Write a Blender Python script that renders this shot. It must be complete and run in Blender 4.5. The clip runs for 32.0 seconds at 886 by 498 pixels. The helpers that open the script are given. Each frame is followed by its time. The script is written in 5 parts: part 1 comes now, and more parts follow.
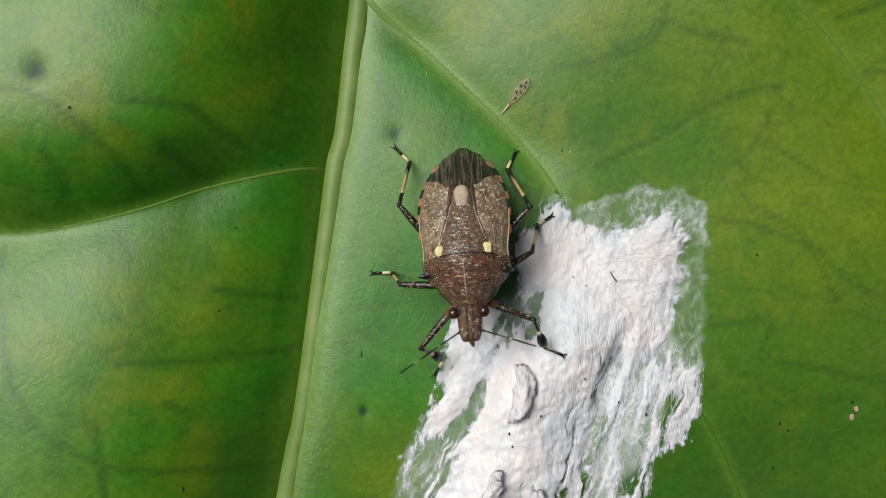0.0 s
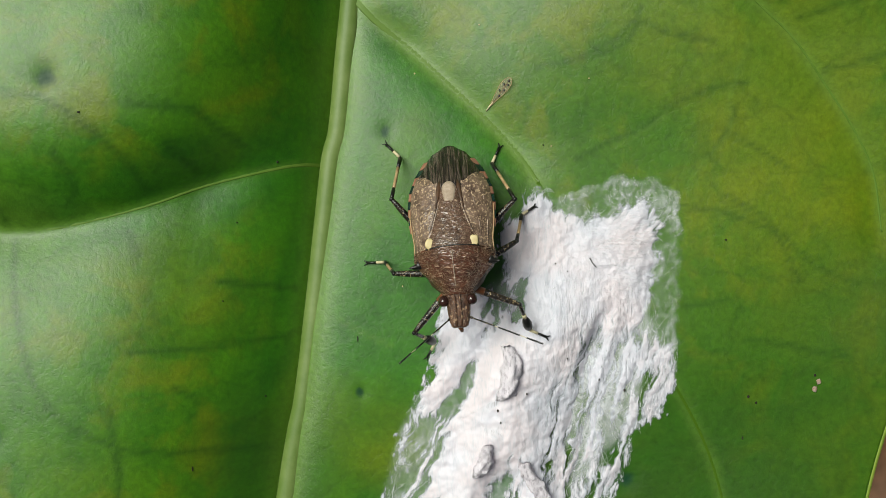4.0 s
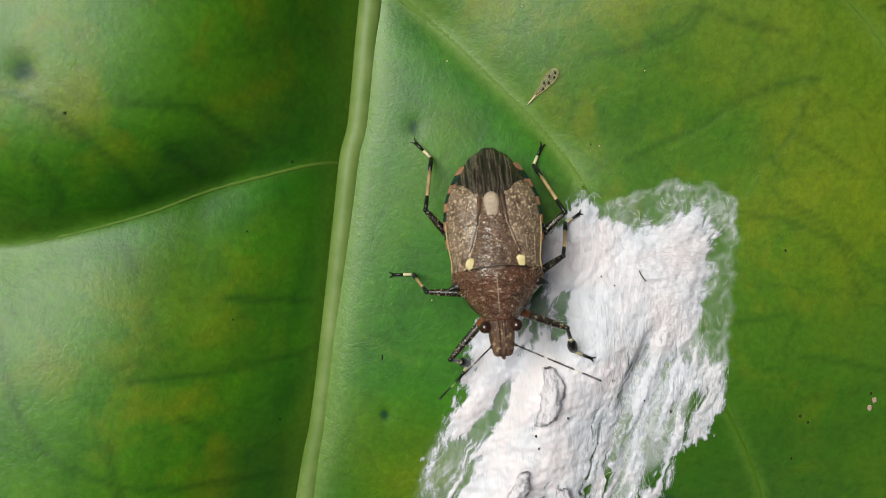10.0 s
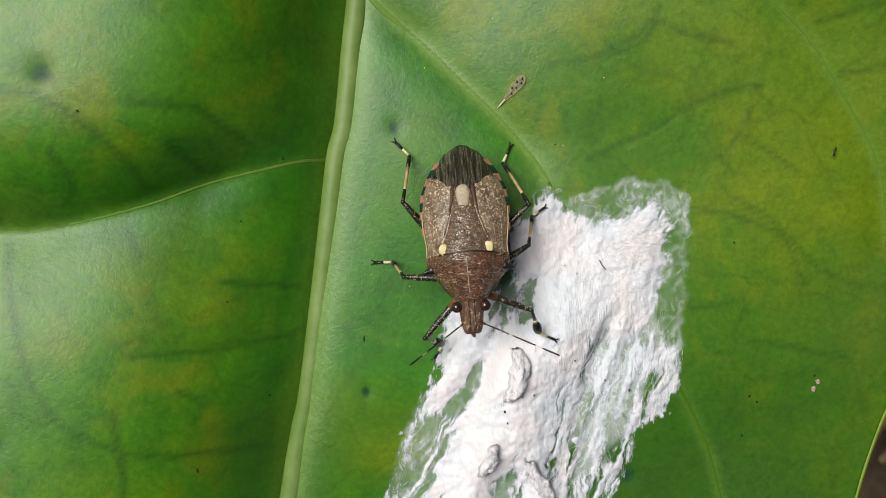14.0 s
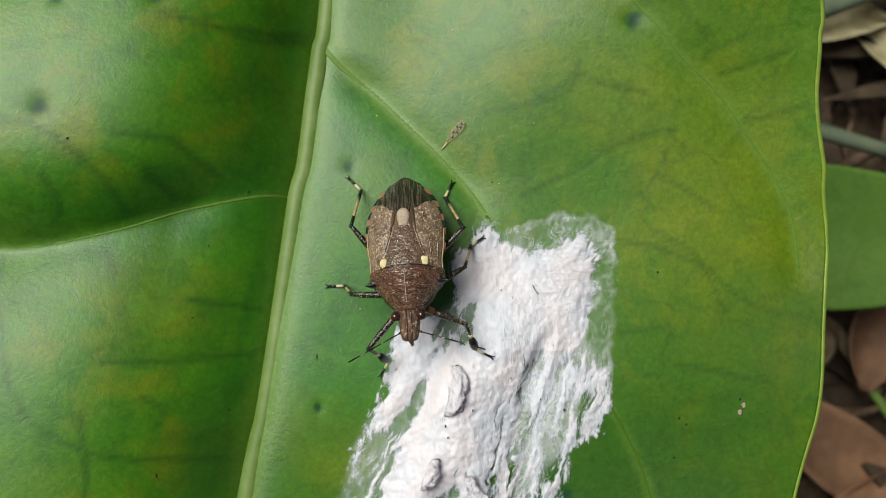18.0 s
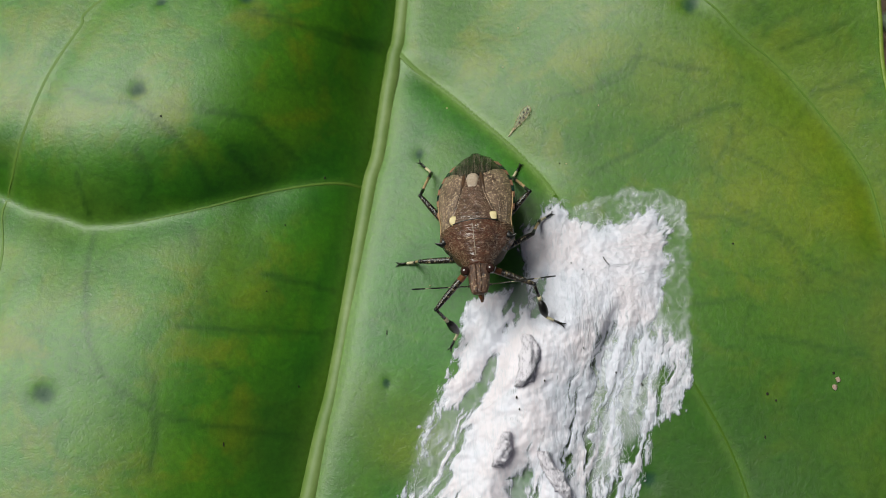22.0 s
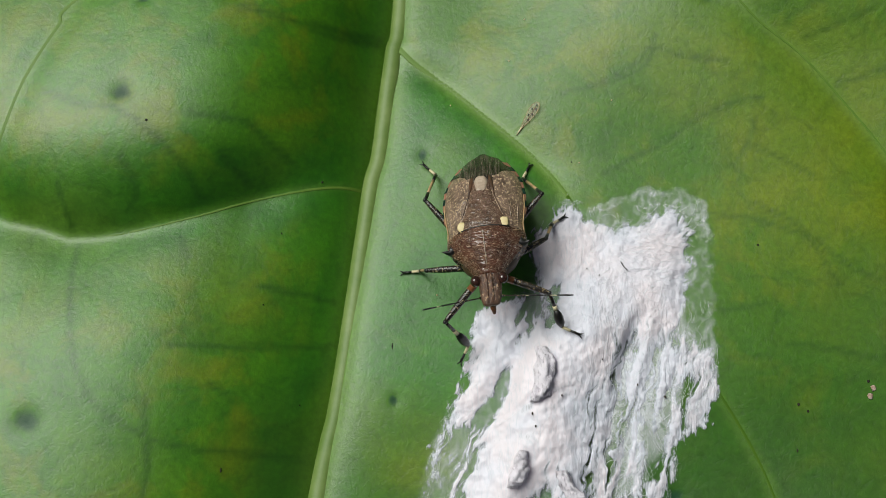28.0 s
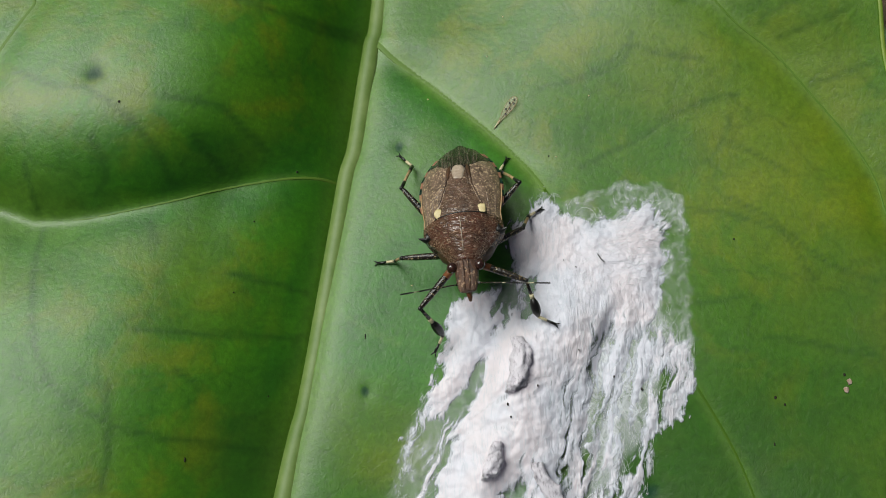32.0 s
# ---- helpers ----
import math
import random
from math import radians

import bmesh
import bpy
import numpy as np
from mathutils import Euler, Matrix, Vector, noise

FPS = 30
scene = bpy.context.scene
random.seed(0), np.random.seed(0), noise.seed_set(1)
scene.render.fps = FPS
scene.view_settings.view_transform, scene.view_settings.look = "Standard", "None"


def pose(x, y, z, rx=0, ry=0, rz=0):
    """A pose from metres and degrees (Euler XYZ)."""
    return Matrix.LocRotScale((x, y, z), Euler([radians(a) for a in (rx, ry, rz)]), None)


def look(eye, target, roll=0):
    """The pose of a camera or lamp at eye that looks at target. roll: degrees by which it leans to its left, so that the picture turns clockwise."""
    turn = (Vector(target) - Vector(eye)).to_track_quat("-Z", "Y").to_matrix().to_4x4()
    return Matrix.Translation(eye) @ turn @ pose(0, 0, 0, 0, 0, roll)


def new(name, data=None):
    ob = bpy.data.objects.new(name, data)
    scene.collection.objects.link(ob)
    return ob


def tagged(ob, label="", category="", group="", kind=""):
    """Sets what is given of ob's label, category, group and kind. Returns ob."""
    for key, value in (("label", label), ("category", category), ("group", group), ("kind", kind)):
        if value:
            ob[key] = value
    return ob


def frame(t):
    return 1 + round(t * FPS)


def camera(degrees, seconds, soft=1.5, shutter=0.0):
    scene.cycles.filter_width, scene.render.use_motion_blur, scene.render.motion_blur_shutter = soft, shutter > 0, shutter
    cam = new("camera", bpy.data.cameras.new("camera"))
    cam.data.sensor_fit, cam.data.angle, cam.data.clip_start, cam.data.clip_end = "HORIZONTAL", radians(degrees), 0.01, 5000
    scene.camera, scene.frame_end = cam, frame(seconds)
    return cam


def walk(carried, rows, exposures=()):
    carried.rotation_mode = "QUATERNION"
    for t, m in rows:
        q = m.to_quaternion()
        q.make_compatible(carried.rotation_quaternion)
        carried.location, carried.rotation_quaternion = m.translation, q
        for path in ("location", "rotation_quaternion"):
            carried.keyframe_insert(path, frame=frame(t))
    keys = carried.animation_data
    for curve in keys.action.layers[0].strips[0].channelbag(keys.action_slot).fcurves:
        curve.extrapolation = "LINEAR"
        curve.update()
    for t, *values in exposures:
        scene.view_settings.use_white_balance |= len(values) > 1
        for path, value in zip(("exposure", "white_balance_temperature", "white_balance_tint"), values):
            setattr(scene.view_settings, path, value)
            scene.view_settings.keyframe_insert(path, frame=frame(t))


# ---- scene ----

MM = 0.001
cam = camera(53.10, 32.0, 0.75)
cam.data.dof.use_dof = True
cam.data.dof.focus_distance = 0.065
cam.data.dof.aperture_fstop = 60
# seconds, place in millimetres, turn in degrees: a phone held some 65 mm over the leaf
PATH = [
    (0.0, 0.000, -0.000, 66.000, 0.000, 0.000, 0.000),
    (0.5, -0.480, 0.140, 66.590, 0.031, 0.012, -0.335),
    (1.0, -1.050, 0.421, 66.956, -0.253, -0.377, -0.289),
    (1.5, -1.243, 0.664, 67.110, -0.675, -0.251, -0.539),
    (2.0, -2.228, 0.453, 66.666, -0.895, -0.954, -0.509),
    (2.5, -1.086, 0.158, 66.837, -0.933, -1.096, -0.632),
    (3.0, -0.584, 0.869, 68.533, -0.976, -1.015, -0.826),
    (3.5, -0.843, 0.918, 69.593, -1.329, -1.149, -0.881),
    (5.5, -0.209, 0.284, 70.661, -1.072, -1.404, -1.011),
    (6.0, -0.688, 0.058, 71.246, -0.630, -1.281, -1.114),
    (6.5, -0.652, -0.733, 72.210, -0.548, -1.417, -1.136),
    (7.0, -0.593, -0.624, 72.180, -0.501, -1.235, -1.164),
    (7.5, -1.511, -0.951, 71.379, 0.029, -1.334, -1.065),
    (8.0, -3.139, 1.646, 69.843, -1.446, -2.209, -1.205),
    (8.3, -3.172, 4.168, 67.936, -4.049, -2.478, -1.156),
    (8.5, -2.847, 5.454, 67.119, -5.265, -2.836, -1.078),
    (9.0, -4.295, 6.002, 64.289, -7.176, -3.738, -0.632),
    (9.5, -6.610, 6.284, 61.549, -6.902, -3.932, -0.269),
    (10.0, -6.130, 7.399, 62.405, -6.907, -4.308, -0.404),
    (10.5, -6.481, 8.065, 62.433, -7.056, -4.163, -0.344),
    (11.0, -5.334, 8.536, 62.909, -7.203, -3.745, 0.040),
    (11.5, -5.455, 7.508, 63.482, -6.598, -4.027, 0.068),
    (12.0, -5.365, 8.077, 64.442, -6.772, -3.968, 0.017),
    (12.5, -5.693, 7.287, 64.046, -6.723, -3.886, 0.039),
    (13.0, -5.959, 7.713, 65.799, -6.450, -3.903, 0.013),
    (13.5, -5.915, 6.900, 67.423, -5.971, -4.219, -0.029),
    (14.0, -4.761, 6.087, 68.450, -5.841, -4.195, -0.100),
    (14.5, -4.671, 5.817, 69.182, -5.348, -4.323, -0.271),
    (16.5, -4.018, 5.770, 71.984, -4.790, -4.619, -0.298),
    (17.0, -3.686, 5.287, 71.398, -4.633, -4.841, -0.291),
    (17.5, -1.352, 0.453, 70.635, -1.584, -4.515, -0.064),
    (17.8, 0.306, -0.380, 73.440, -0.879, -4.197, 0.401),
    (18.0, 1.255, -3.300, 75.966, 3.640, -2.513, 0.284),
    (18.3, 3.435, -7.804, 76.527, 6.419, -0.737, 0.118),
    (18.5, 3.149, -9.721, 76.195, 8.675, 0.612, -0.064),
    (19.0, 3.113, -12.396, 78.642, 10.436, 1.224, -0.140),
    (19.5, 4.223, -14.896, 79.925, 10.973, 1.923, 0.490),
    (19.8, 4.709, -12.491, 81.290, 10.099, 2.971, 0.735),
    (20.0, 4.747, -21.031, 72.562, 16.427, 4.098, 0.441),
    (20.5, 3.240, -21.098, 72.095, 16.256, 4.057, 0.533),
    (21.0, 3.347, -21.660, 72.966, 16.520, 3.611, 0.513),
    (21.5, 3.670, -21.710, 73.637, 16.370, 4.080, 0.707),
    (22.0, 3.920, -21.754, 73.412, 16.553, 3.991, 0.721),
    (22.5, 3.753, -21.505, 73.169, 16.735, 4.099, 0.573),
    (23.0, 3.305, -21.203, 70.783, 16.500, 3.628, 0.426),
    (23.5, 3.593, -19.913, 69.905, 16.250, 3.486, 0.440),
    (24.0, 4.053, -19.700, 70.958, 16.312, 3.302, 0.514),
    (24.5, 3.799, -21.219, 71.311, 17.107, 3.452, 0.437),
    (25.0, 2.749, -20.884, 70.991, 16.868, 3.416, 0.214),
    (25.5, 3.233, -20.813, 70.894, 16.961, 3.657, 0.319),
    (27.5, 2.682, -19.303, 72.011, 16.322, 3.923, -0.400),
    (28.0, 2.484, -19.419, 69.597, 16.004, 3.824, -0.449),
    (28.3, 2.053, -18.845, 67.466, 15.622, 3.756, -0.697),
    (28.5, 0.694, -19.191, 65.166, 15.712, 2.731, -0.860),
    (29.0, -0.442, -21.285, 63.967, 18.032, 1.979, -0.464),
    (29.5, 1.679, -23.243, 66.861, 19.017, 1.909, -0.244),
    (30.0, 1.591, -24.060, 66.549, 19.253, 1.925, -0.032),
    (30.5, 1.695, -23.527, 66.369, 19.568, 1.889, -0.137),
    (31.0, 1.661, -23.444, 66.241, 19.430, 1.809, -0.060),
    (31.5, 1.969, -23.340, 66.608, 19.269, 1.810, -0.020),
    (32.0, 1.779, -23.469, 67.422, 19.131, 1.595, -0.205),
]
# the phone's own metering and white balance: seconds, stops, kelvin, tint
METER = [(0, 0.02, 6950, 6), (3, 0.05, 6950, 6), (6, -0.04, 6950, 5), (8.5, -0.12, 6950, 5), (9.2, -0.17, 6950, 5), (9.8, -0.02, 6950, 6), (11, 0.13, 6950, 7), (13, 0.16, 6950, 7), (17, 0.01, 6950, 6), (18, 0.06, 6900, 6), (19, 0.01, 6800, 5), (23, -0.06, 6700, 7), (28, -0.08, 6700, 7), (32, -0.14, 6650, 7)]
walk(cam, [(t, pose(x * MM, y * MM, z * MM, rx, ry, rz)) for t, x, y, z, rx, ry, rz in PATH], METER)

# ---- light: bright hazy sky, broad sun from beyond the leaf's base and its pale half ----
SUN_HIGH, SUN_TURN = 57.0, 148.0          # degrees above the horizon; degrees from +x, counter-clockwise
world = bpy.data.worlds.new("sky")
scene.world = world
world.use_nodes = True
sky = world.node_tree.nodes.new("ShaderNodeTexSky")
sky.sky_type = "NISHITA"
sky.sun_disc = False
sky.sun_elevation = radians(SUN_HIGH)
sky.sun_rotation = radians(90 - SUN_TURN)
sky.dust_density = 6.0
sky.air_density = 0.6
back = world.node_tree.nodes["Background"]
world.node_tree.links.new(sky.outputs[0], back.inputs[0])
back.inputs[1].default_value = 0.03
sun_data = bpy.data.lights.new("sun", "SUN")
sun_data.energy = 3.6
sun_data.angle = radians(38)
sun_data.color = (0.95, 1.0, 0.97)
sun = new("sun", sun_data)
_h, _a = radians(SUN_HIGH), radians(SUN_TURN)
sun.matrix_world = look((0.3 * math.cos(_a), 0.3 * math.sin(_a), 0.3), (0.3 * math.cos(_a) - math.cos(_h) * math.cos(_a), 0.3 * math.sin(_a) - math.cos(_h) * math.sin(_a), 0.3 - math.sin(_h)))


# ---- materials ----
def material(name, rough=0.5, spec=0.5, metal=0.0):
    m = bpy.data.materials.new(name)
    m.use_nodes = True
    p = m.node_tree.nodes["Principled BSDF"]
    p.inputs["Roughness"].default_value = rough
    p.inputs["Specular IOR Level"].default_value = spec
    p.inputs["Metallic"].default_value = metal
    return m, m.node_tree, p


def node(tree, kind, **settings):
    n = tree.nodes.new(kind)
    for key, value in settings.items():
        if key == "blend":
            n.blend_type = value
        elif key == "data":
            n.data_type = value
        elif key == "op":
            n.operation = value
        elif key == "feature":
            n.feature = value
        elif key == "space":
            n.space = value
    return n


def coords(tree, scale=(1, 1, 1), turn=(0, 0, 0)):
    """Object coordinates in millimetres, stretched by scale."""
    c = node(tree, "ShaderNodeTexCoord")
    mp = node(tree, "ShaderNodeMapping")
    mp.inputs["Scale"].default_value = [1000 * s for s in scale]
    mp.inputs["Rotation"].default_value = turn
    tree.links.new(c.outputs["Object"], mp.inputs["Vector"])
    return mp.outputs[0]


def noise_tex(tree, vec, scale, detail=4.0, rough=0.55, distort=0.0):
    n = node(tree, "ShaderNodeTexNoise")
    n.inputs["Scale"].default_value = scale
    n.inputs["Detail"].default_value = detail
    n.inputs["Roughness"].default_value = rough
    n.inputs["Distortion"].default_value = distort
    tree.links.new(vec, n.inputs["Vector"])
    return n.outputs["Fac"]


def ramp(tree, fac, stops):
    r = node(tree, "ShaderNodeValToRGB")
    e = r.color_ramp.elements
    while len(e) < len(stops):
        e.new(0.5)
    for k, (at, col) in enumerate(stops):
        e[k].position = at
        e[k].color = (*col, 1) if len(col) == 3 else col
    tree.links.new(fac, r.inputs[0])
    return r.outputs[0]


def mix(tree, fac, a, b, blend="MIX"):
    m = node(tree, "ShaderNodeMix", data="RGBA", blend=blend)
    for value, socket in ((fac, m.inputs[0]), (a, m.inputs[6]), (b, m.inputs[7])):
        if isinstance(value, bpy.types.NodeSocket):
            tree.links.new(value, socket)
        else:
            socket.default_value = value if isinstance(value, (int, float)) else (*value, 1)
    return m.outputs[2]


def bump(tree, p, height, strength, distance):
    b = node(tree, "ShaderNodeBump")
    b.inputs["Strength"].default_value = strength
    b.inputs["Distance"].default_value = distance
    tree.links.new(height, b.inputs["Height"])
    tree.links.new(b.outputs[0], p.inputs["Normal"])


def mottled(name, light, dark, scale=2.0, rough=0.5, spec=0.4, relief=0.3, depth=0.05, stretch=(1, 1, 1), low=0.35, high=0.65, fleck=None, fleck_at=0.66, fleck_scale=None):
    """A two-tone mottled surface with fine relief; fleck adds small spots of a third colour."""
    m, tree, p = material(name, rough, spec)
    v = coords(tree, stretch)
    n = noise_tex(tree, v, scale, 6, 0.65)
    col = ramp(tree, n, [(low, dark), (high, light)])
    if fleck:
        f = noise_tex(tree, v, fleck_scale or scale * 3.1, 3, 0.6)
        col = mix(tree, ramp(tree, f, [(fleck_at - 0.04, (0, 0, 0)), (fleck_at + 0.04, (1, 1, 1))]), col, fleck)
    tree.links.new(col, p.inputs["Base Color"])
    bump(tree, p, noise_tex(tree, v, scale * 2.2, 5, 0.7), relief, depth * MM)
    return m


def veil(mat, fac=None):
    """Lets a mesh thin out where its own cover value falls, times fac."""
    tree = mat.node_tree
    p = tree.nodes["Principled BSDF"]
    a = node(tree, "ShaderNodeAttribute")
    a.attribute_name = "cover"
    if fac is None:
        tree.links.new(a.outputs["Fac"], p.inputs["Alpha"])
    else:
        q = node(tree, "ShaderNodeMath", op="MULTIPLY")
        tree.links.new(a.outputs["Fac"], q.inputs[0])
        tree.links.new(fac, q.inputs[1])
        tree.links.new(q.outputs[0], p.inputs["Alpha"])


# sunken feeding scars of the leaf in mm: x, y, size
SCARS = [(-26.4, 11.7, 1.0), (-25.5, 20, 0.6), (-18.4, 20.7, 1.0), (-31.8, -13.4, 1.1), (19.8, 20.3, 1.0), (-3.5, 8.5, 0.7), (-5.7, -11.8, 0.5), (14.8, -19.2, 0.9)]


# yellowing, olive, pale and deep green patches of the leaf in mm: x, y, reach, colour if not yellow
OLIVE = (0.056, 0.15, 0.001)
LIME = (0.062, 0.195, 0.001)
# darker leaf green with shade under the phone and beside the midrib painted in
DEEP_SHADED = (0.022, 0.078, 0.003)
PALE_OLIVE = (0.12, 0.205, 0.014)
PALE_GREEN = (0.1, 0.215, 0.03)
PATCHES = [(30, 2, 11, None), (27, 10, 8, None), (18, 16, 6, None), (16, 12, 4, None), (-20, -4, 6, None), (-26.6, -18.5, 7, None), (-20, -13, 4, None), (-26, 4, 5, None), (-17, 12, 5, None), (-3, -17, 4, None), (27, -18, 15, DEEP_SHADED), (16, -21, 11, DEEP_SHADED), (36, -6, 8, DEEP_SHADED), (-14, -17, 7, DEEP_SHADED), (29, 17, 13, PALE_OLIVE), (19, 20, 8, PALE_OLIVE), (-31, -3, 9, PALE_GREEN), (-30, 15, 10, PALE_GREEN)]


def leaf_material(name, base, young, yellow, gloss, scars=(), patches=()):
    """Waxy lamina: two greens, yellowing and shade-darkened patches, a net of darker fine veins, faint blistering."""
    m, tree, p = material(name, gloss, 0.36)
    v = coords(tree)
    big = noise_tex(tree, v, 0.07, 3, 0.5)
    mid = noise_tex(tree, v, 0.32, 5, 0.6)
    fine = noise_tex(tree, v, 2.4, 5, 0.65)
    blotch = noise_tex(tree, v, 0.2, 4, 0.6, 0.4)
    col = ramp(tree, mid, [(0.3, base), (0.7, young)])
    col = mix(tree, ramp(tree, big, [(0.52, (0, 0, 0)), (0.75, (0.5, 0.5, 0.5))]), col, yellow)
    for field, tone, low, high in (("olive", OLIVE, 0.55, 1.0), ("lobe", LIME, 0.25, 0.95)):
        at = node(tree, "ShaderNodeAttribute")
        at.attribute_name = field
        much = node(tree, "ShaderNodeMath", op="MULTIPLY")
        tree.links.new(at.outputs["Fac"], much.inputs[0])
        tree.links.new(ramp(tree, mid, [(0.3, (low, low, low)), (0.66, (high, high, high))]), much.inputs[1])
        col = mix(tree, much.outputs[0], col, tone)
        spots = node(tree, "ShaderNodeMath", op="MULTIPLY")
        tree.links.new(at.outputs["Fac"], spots.inputs[0])
        tree.links.new(ramp(tree, blotch, [(0.47, (0, 0, 0)), (0.64, (0.8, 0.8, 0.8))]), spots.inputs[1])
        col = mix(tree, spots.outputs[0], col, yellow)
    warp = node(tree, "ShaderNodeVectorMath", op="ADD")
    wn = node(tree, "ShaderNodeTexNoise")
    wn.inputs["Scale"].default_value = 0.25
    wn.inputs["Detail"].default_value = 4
    tree.links.new(v, wn.inputs["Vector"])
    sc = node(tree, "ShaderNodeVectorMath", op="SCALE")
    sc.inputs[3].default_value = 5.0
    tree.links.new(wn.outputs["Color"], sc.inputs[0])
    tree.links.new(v, warp.inputs[0])
    tree.links.new(sc.outputs[0], warp.inputs[1])
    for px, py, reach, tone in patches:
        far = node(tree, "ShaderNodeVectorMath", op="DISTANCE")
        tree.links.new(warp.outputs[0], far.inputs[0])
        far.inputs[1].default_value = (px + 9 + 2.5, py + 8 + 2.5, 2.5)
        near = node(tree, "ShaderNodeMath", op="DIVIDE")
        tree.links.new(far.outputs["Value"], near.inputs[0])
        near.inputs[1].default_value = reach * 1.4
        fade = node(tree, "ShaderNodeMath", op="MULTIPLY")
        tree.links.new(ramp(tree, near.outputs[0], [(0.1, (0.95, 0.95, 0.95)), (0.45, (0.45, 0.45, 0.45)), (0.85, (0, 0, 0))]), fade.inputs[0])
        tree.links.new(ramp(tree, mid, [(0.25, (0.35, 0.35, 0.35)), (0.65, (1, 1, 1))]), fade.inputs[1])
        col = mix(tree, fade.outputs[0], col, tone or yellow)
    nets = []
    for size, wide, strong in ((0.14, 0.06, 0.16), (0.33, 0.08, 0.1), (0.8, 0.1, 0.07)):
        cell = node(tree, "ShaderNodeTexVoronoi", feature="DISTANCE_TO_EDGE")
        cell.inputs["Scale"].default_value = size
        tree.links.new(warp.outputs[0], cell.inputs["Vector"])
        net = ramp(tree, cell.outputs["Distance"], [(0.0, (strong, strong, strong)), (wide, (0, 0, 0))])
        nets.append(net)
        col = mix(tree, net, col, tuple(c * 0.35 for c in base))
    for name_of, tone in (("dark_vein", tuple(c * 0.5 for c in base)), ("pale_vein", (0.11, 0.21, 0.025))):
        at = node(tree, "ShaderNodeAttribute")
        at.attribute_name = name_of
        col = mix(tree, at.outputs["Fac"], col, tone)
    col = mix(tree, 0.35, col, ramp(tree, fine, [(0.3, (0.25, 0.25, 0.25)), (0.7, (0.75, 0.75, 0.75))]), "OVERLAY")
    if scars:
        flat = coords(tree, (1, 1, 0))
        wob = node(tree, "ShaderNodeVectorMath", op="MULTIPLY_ADD")
        tree.links.new(wn.outputs["Color"], wob.inputs[0])
        wob.inputs[1].default_value = (2.0, 2.0, 0)
        tree.links.new(flat, wob.inputs[2])
        shine = None
        for sx, sy, s in scars:
            far = node(tree, "ShaderNodeVectorMath", op="DISTANCE")
            tree.links.new(wob.outputs[0], far.inputs[0])
            far.inputs[1].default_value = (sx + 9 + 1.0, sy + 8 + 1.0, 0)
            near = node(tree, "ShaderNodeMath", op="DIVIDE")
            tree.links.new(far.outputs["Value"], near.inputs[0])
            near.inputs[1].default_value = 3.3 * s
            dull = node(tree, "ShaderNodeMapRange")
            dull.inputs["From Max"].default_value = 0.42
            dull.inputs["To Min"].default_value = 0.35
            tree.links.new(near.outputs[0], dull.inputs["Value"])
            if shine is not None:
                low = node(tree, "ShaderNodeMath", op="MINIMUM")
                tree.links.new(dull.outputs[0], low.inputs[0])
                tree.links.new(shine, low.inputs[1])
                dull = low
            shine = dull.outputs[0]
            col = mix(tree, ramp(tree, near.outputs[0], [(0.0, (0.95, 0.95, 0.95)), (0.12, (0.8, 0.8, 0.8)), (0.26, (0.12, 0.12, 0.12)), (0.6, (0, 0, 0))]), col, (0.01, 0.05, 0.024))
        wax = node(tree, "ShaderNodeMath", op="MULTIPLY")
        tree.links.new(shine, wax.inputs[0])
        wax.inputs[1].default_value = 0.58
        tree.links.new(wax.outputs[0], p.inputs["Specular IOR Level"])
    tree.links.new(col, p.inputs["Base Color"])
    r = node(tree, "ShaderNodeMapRange")
    r.inputs["To Min"].default_value = gloss - 0.06
    r.inputs["To Max"].default_value = gloss + 0.1
    tree.links.new(fine, r.inputs["Value"])
    tree.links.new(r.outputs[0], p.inputs["Roughness"])
    hsum = node(tree, "ShaderNodeMath", op="ADD")
    tree.links.new(mid, hsum.inputs[0])
    tree.links.new(fine, hsum.inputs[1])
    crumple = node(tree, "ShaderNodeMath", op="MULTIPLY_ADD")
    tree.links.new(noise_tex(tree, warp.outputs[0], 1.1, 6, 0.7, 0.8), crumple.inputs[0])
    crumple.inputs[1].default_value = 0.9
    tree.links.new(hsum.outputs[0], crumple.inputs[2])
    bump(tree, p, crumple.outputs[0], 0.3, 0.1 * MM)
    return m


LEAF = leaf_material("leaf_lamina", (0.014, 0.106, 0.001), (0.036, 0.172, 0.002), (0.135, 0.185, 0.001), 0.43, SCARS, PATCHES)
LEAF_FAR = leaf_material("leaf_lamina_pale", (0.07, 0.16, 0.02), (0.1, 0.2, 0.03), (0.12, 0.2, 0.03), 0.5)
VEIN = mottled("leaf_vein", (0.165, 0.235, 0.065), (0.1, 0.175, 0.03), 0.35, 0.5, 0.4, 0.3)
VEIN_SIDE = mottled("leaf_side_vein", (0.11, 0.2, 0.026), (0.085, 0.175, 0.015), 0.5, 0.55, 0.35, 0.2)
VEIN_FAINT = mottled("leaf_faint_vein", (0.055, 0.125, 0.004), (0.045, 0.115, 0.003), 0.8, 0.4, 0.5, 0.2)
MARGIN = mottled("leaf_margin", (0.22, 0.3, 0.04), (0.15, 0.24, 0.025), 0.8, 0.45, 0.5, 0.2)
THREAD = mottled("silk_thread", (0.86, 0.87, 0.9), (0.76, 0.78, 0.82), 0.6, 0.6, 0.3, 0.0)
FILM, _t, _p = material("silk_film", 0.6, 0.3)
_p.inputs["Base Color"].default_value = (0.84, 0.86, 0.9, 1)
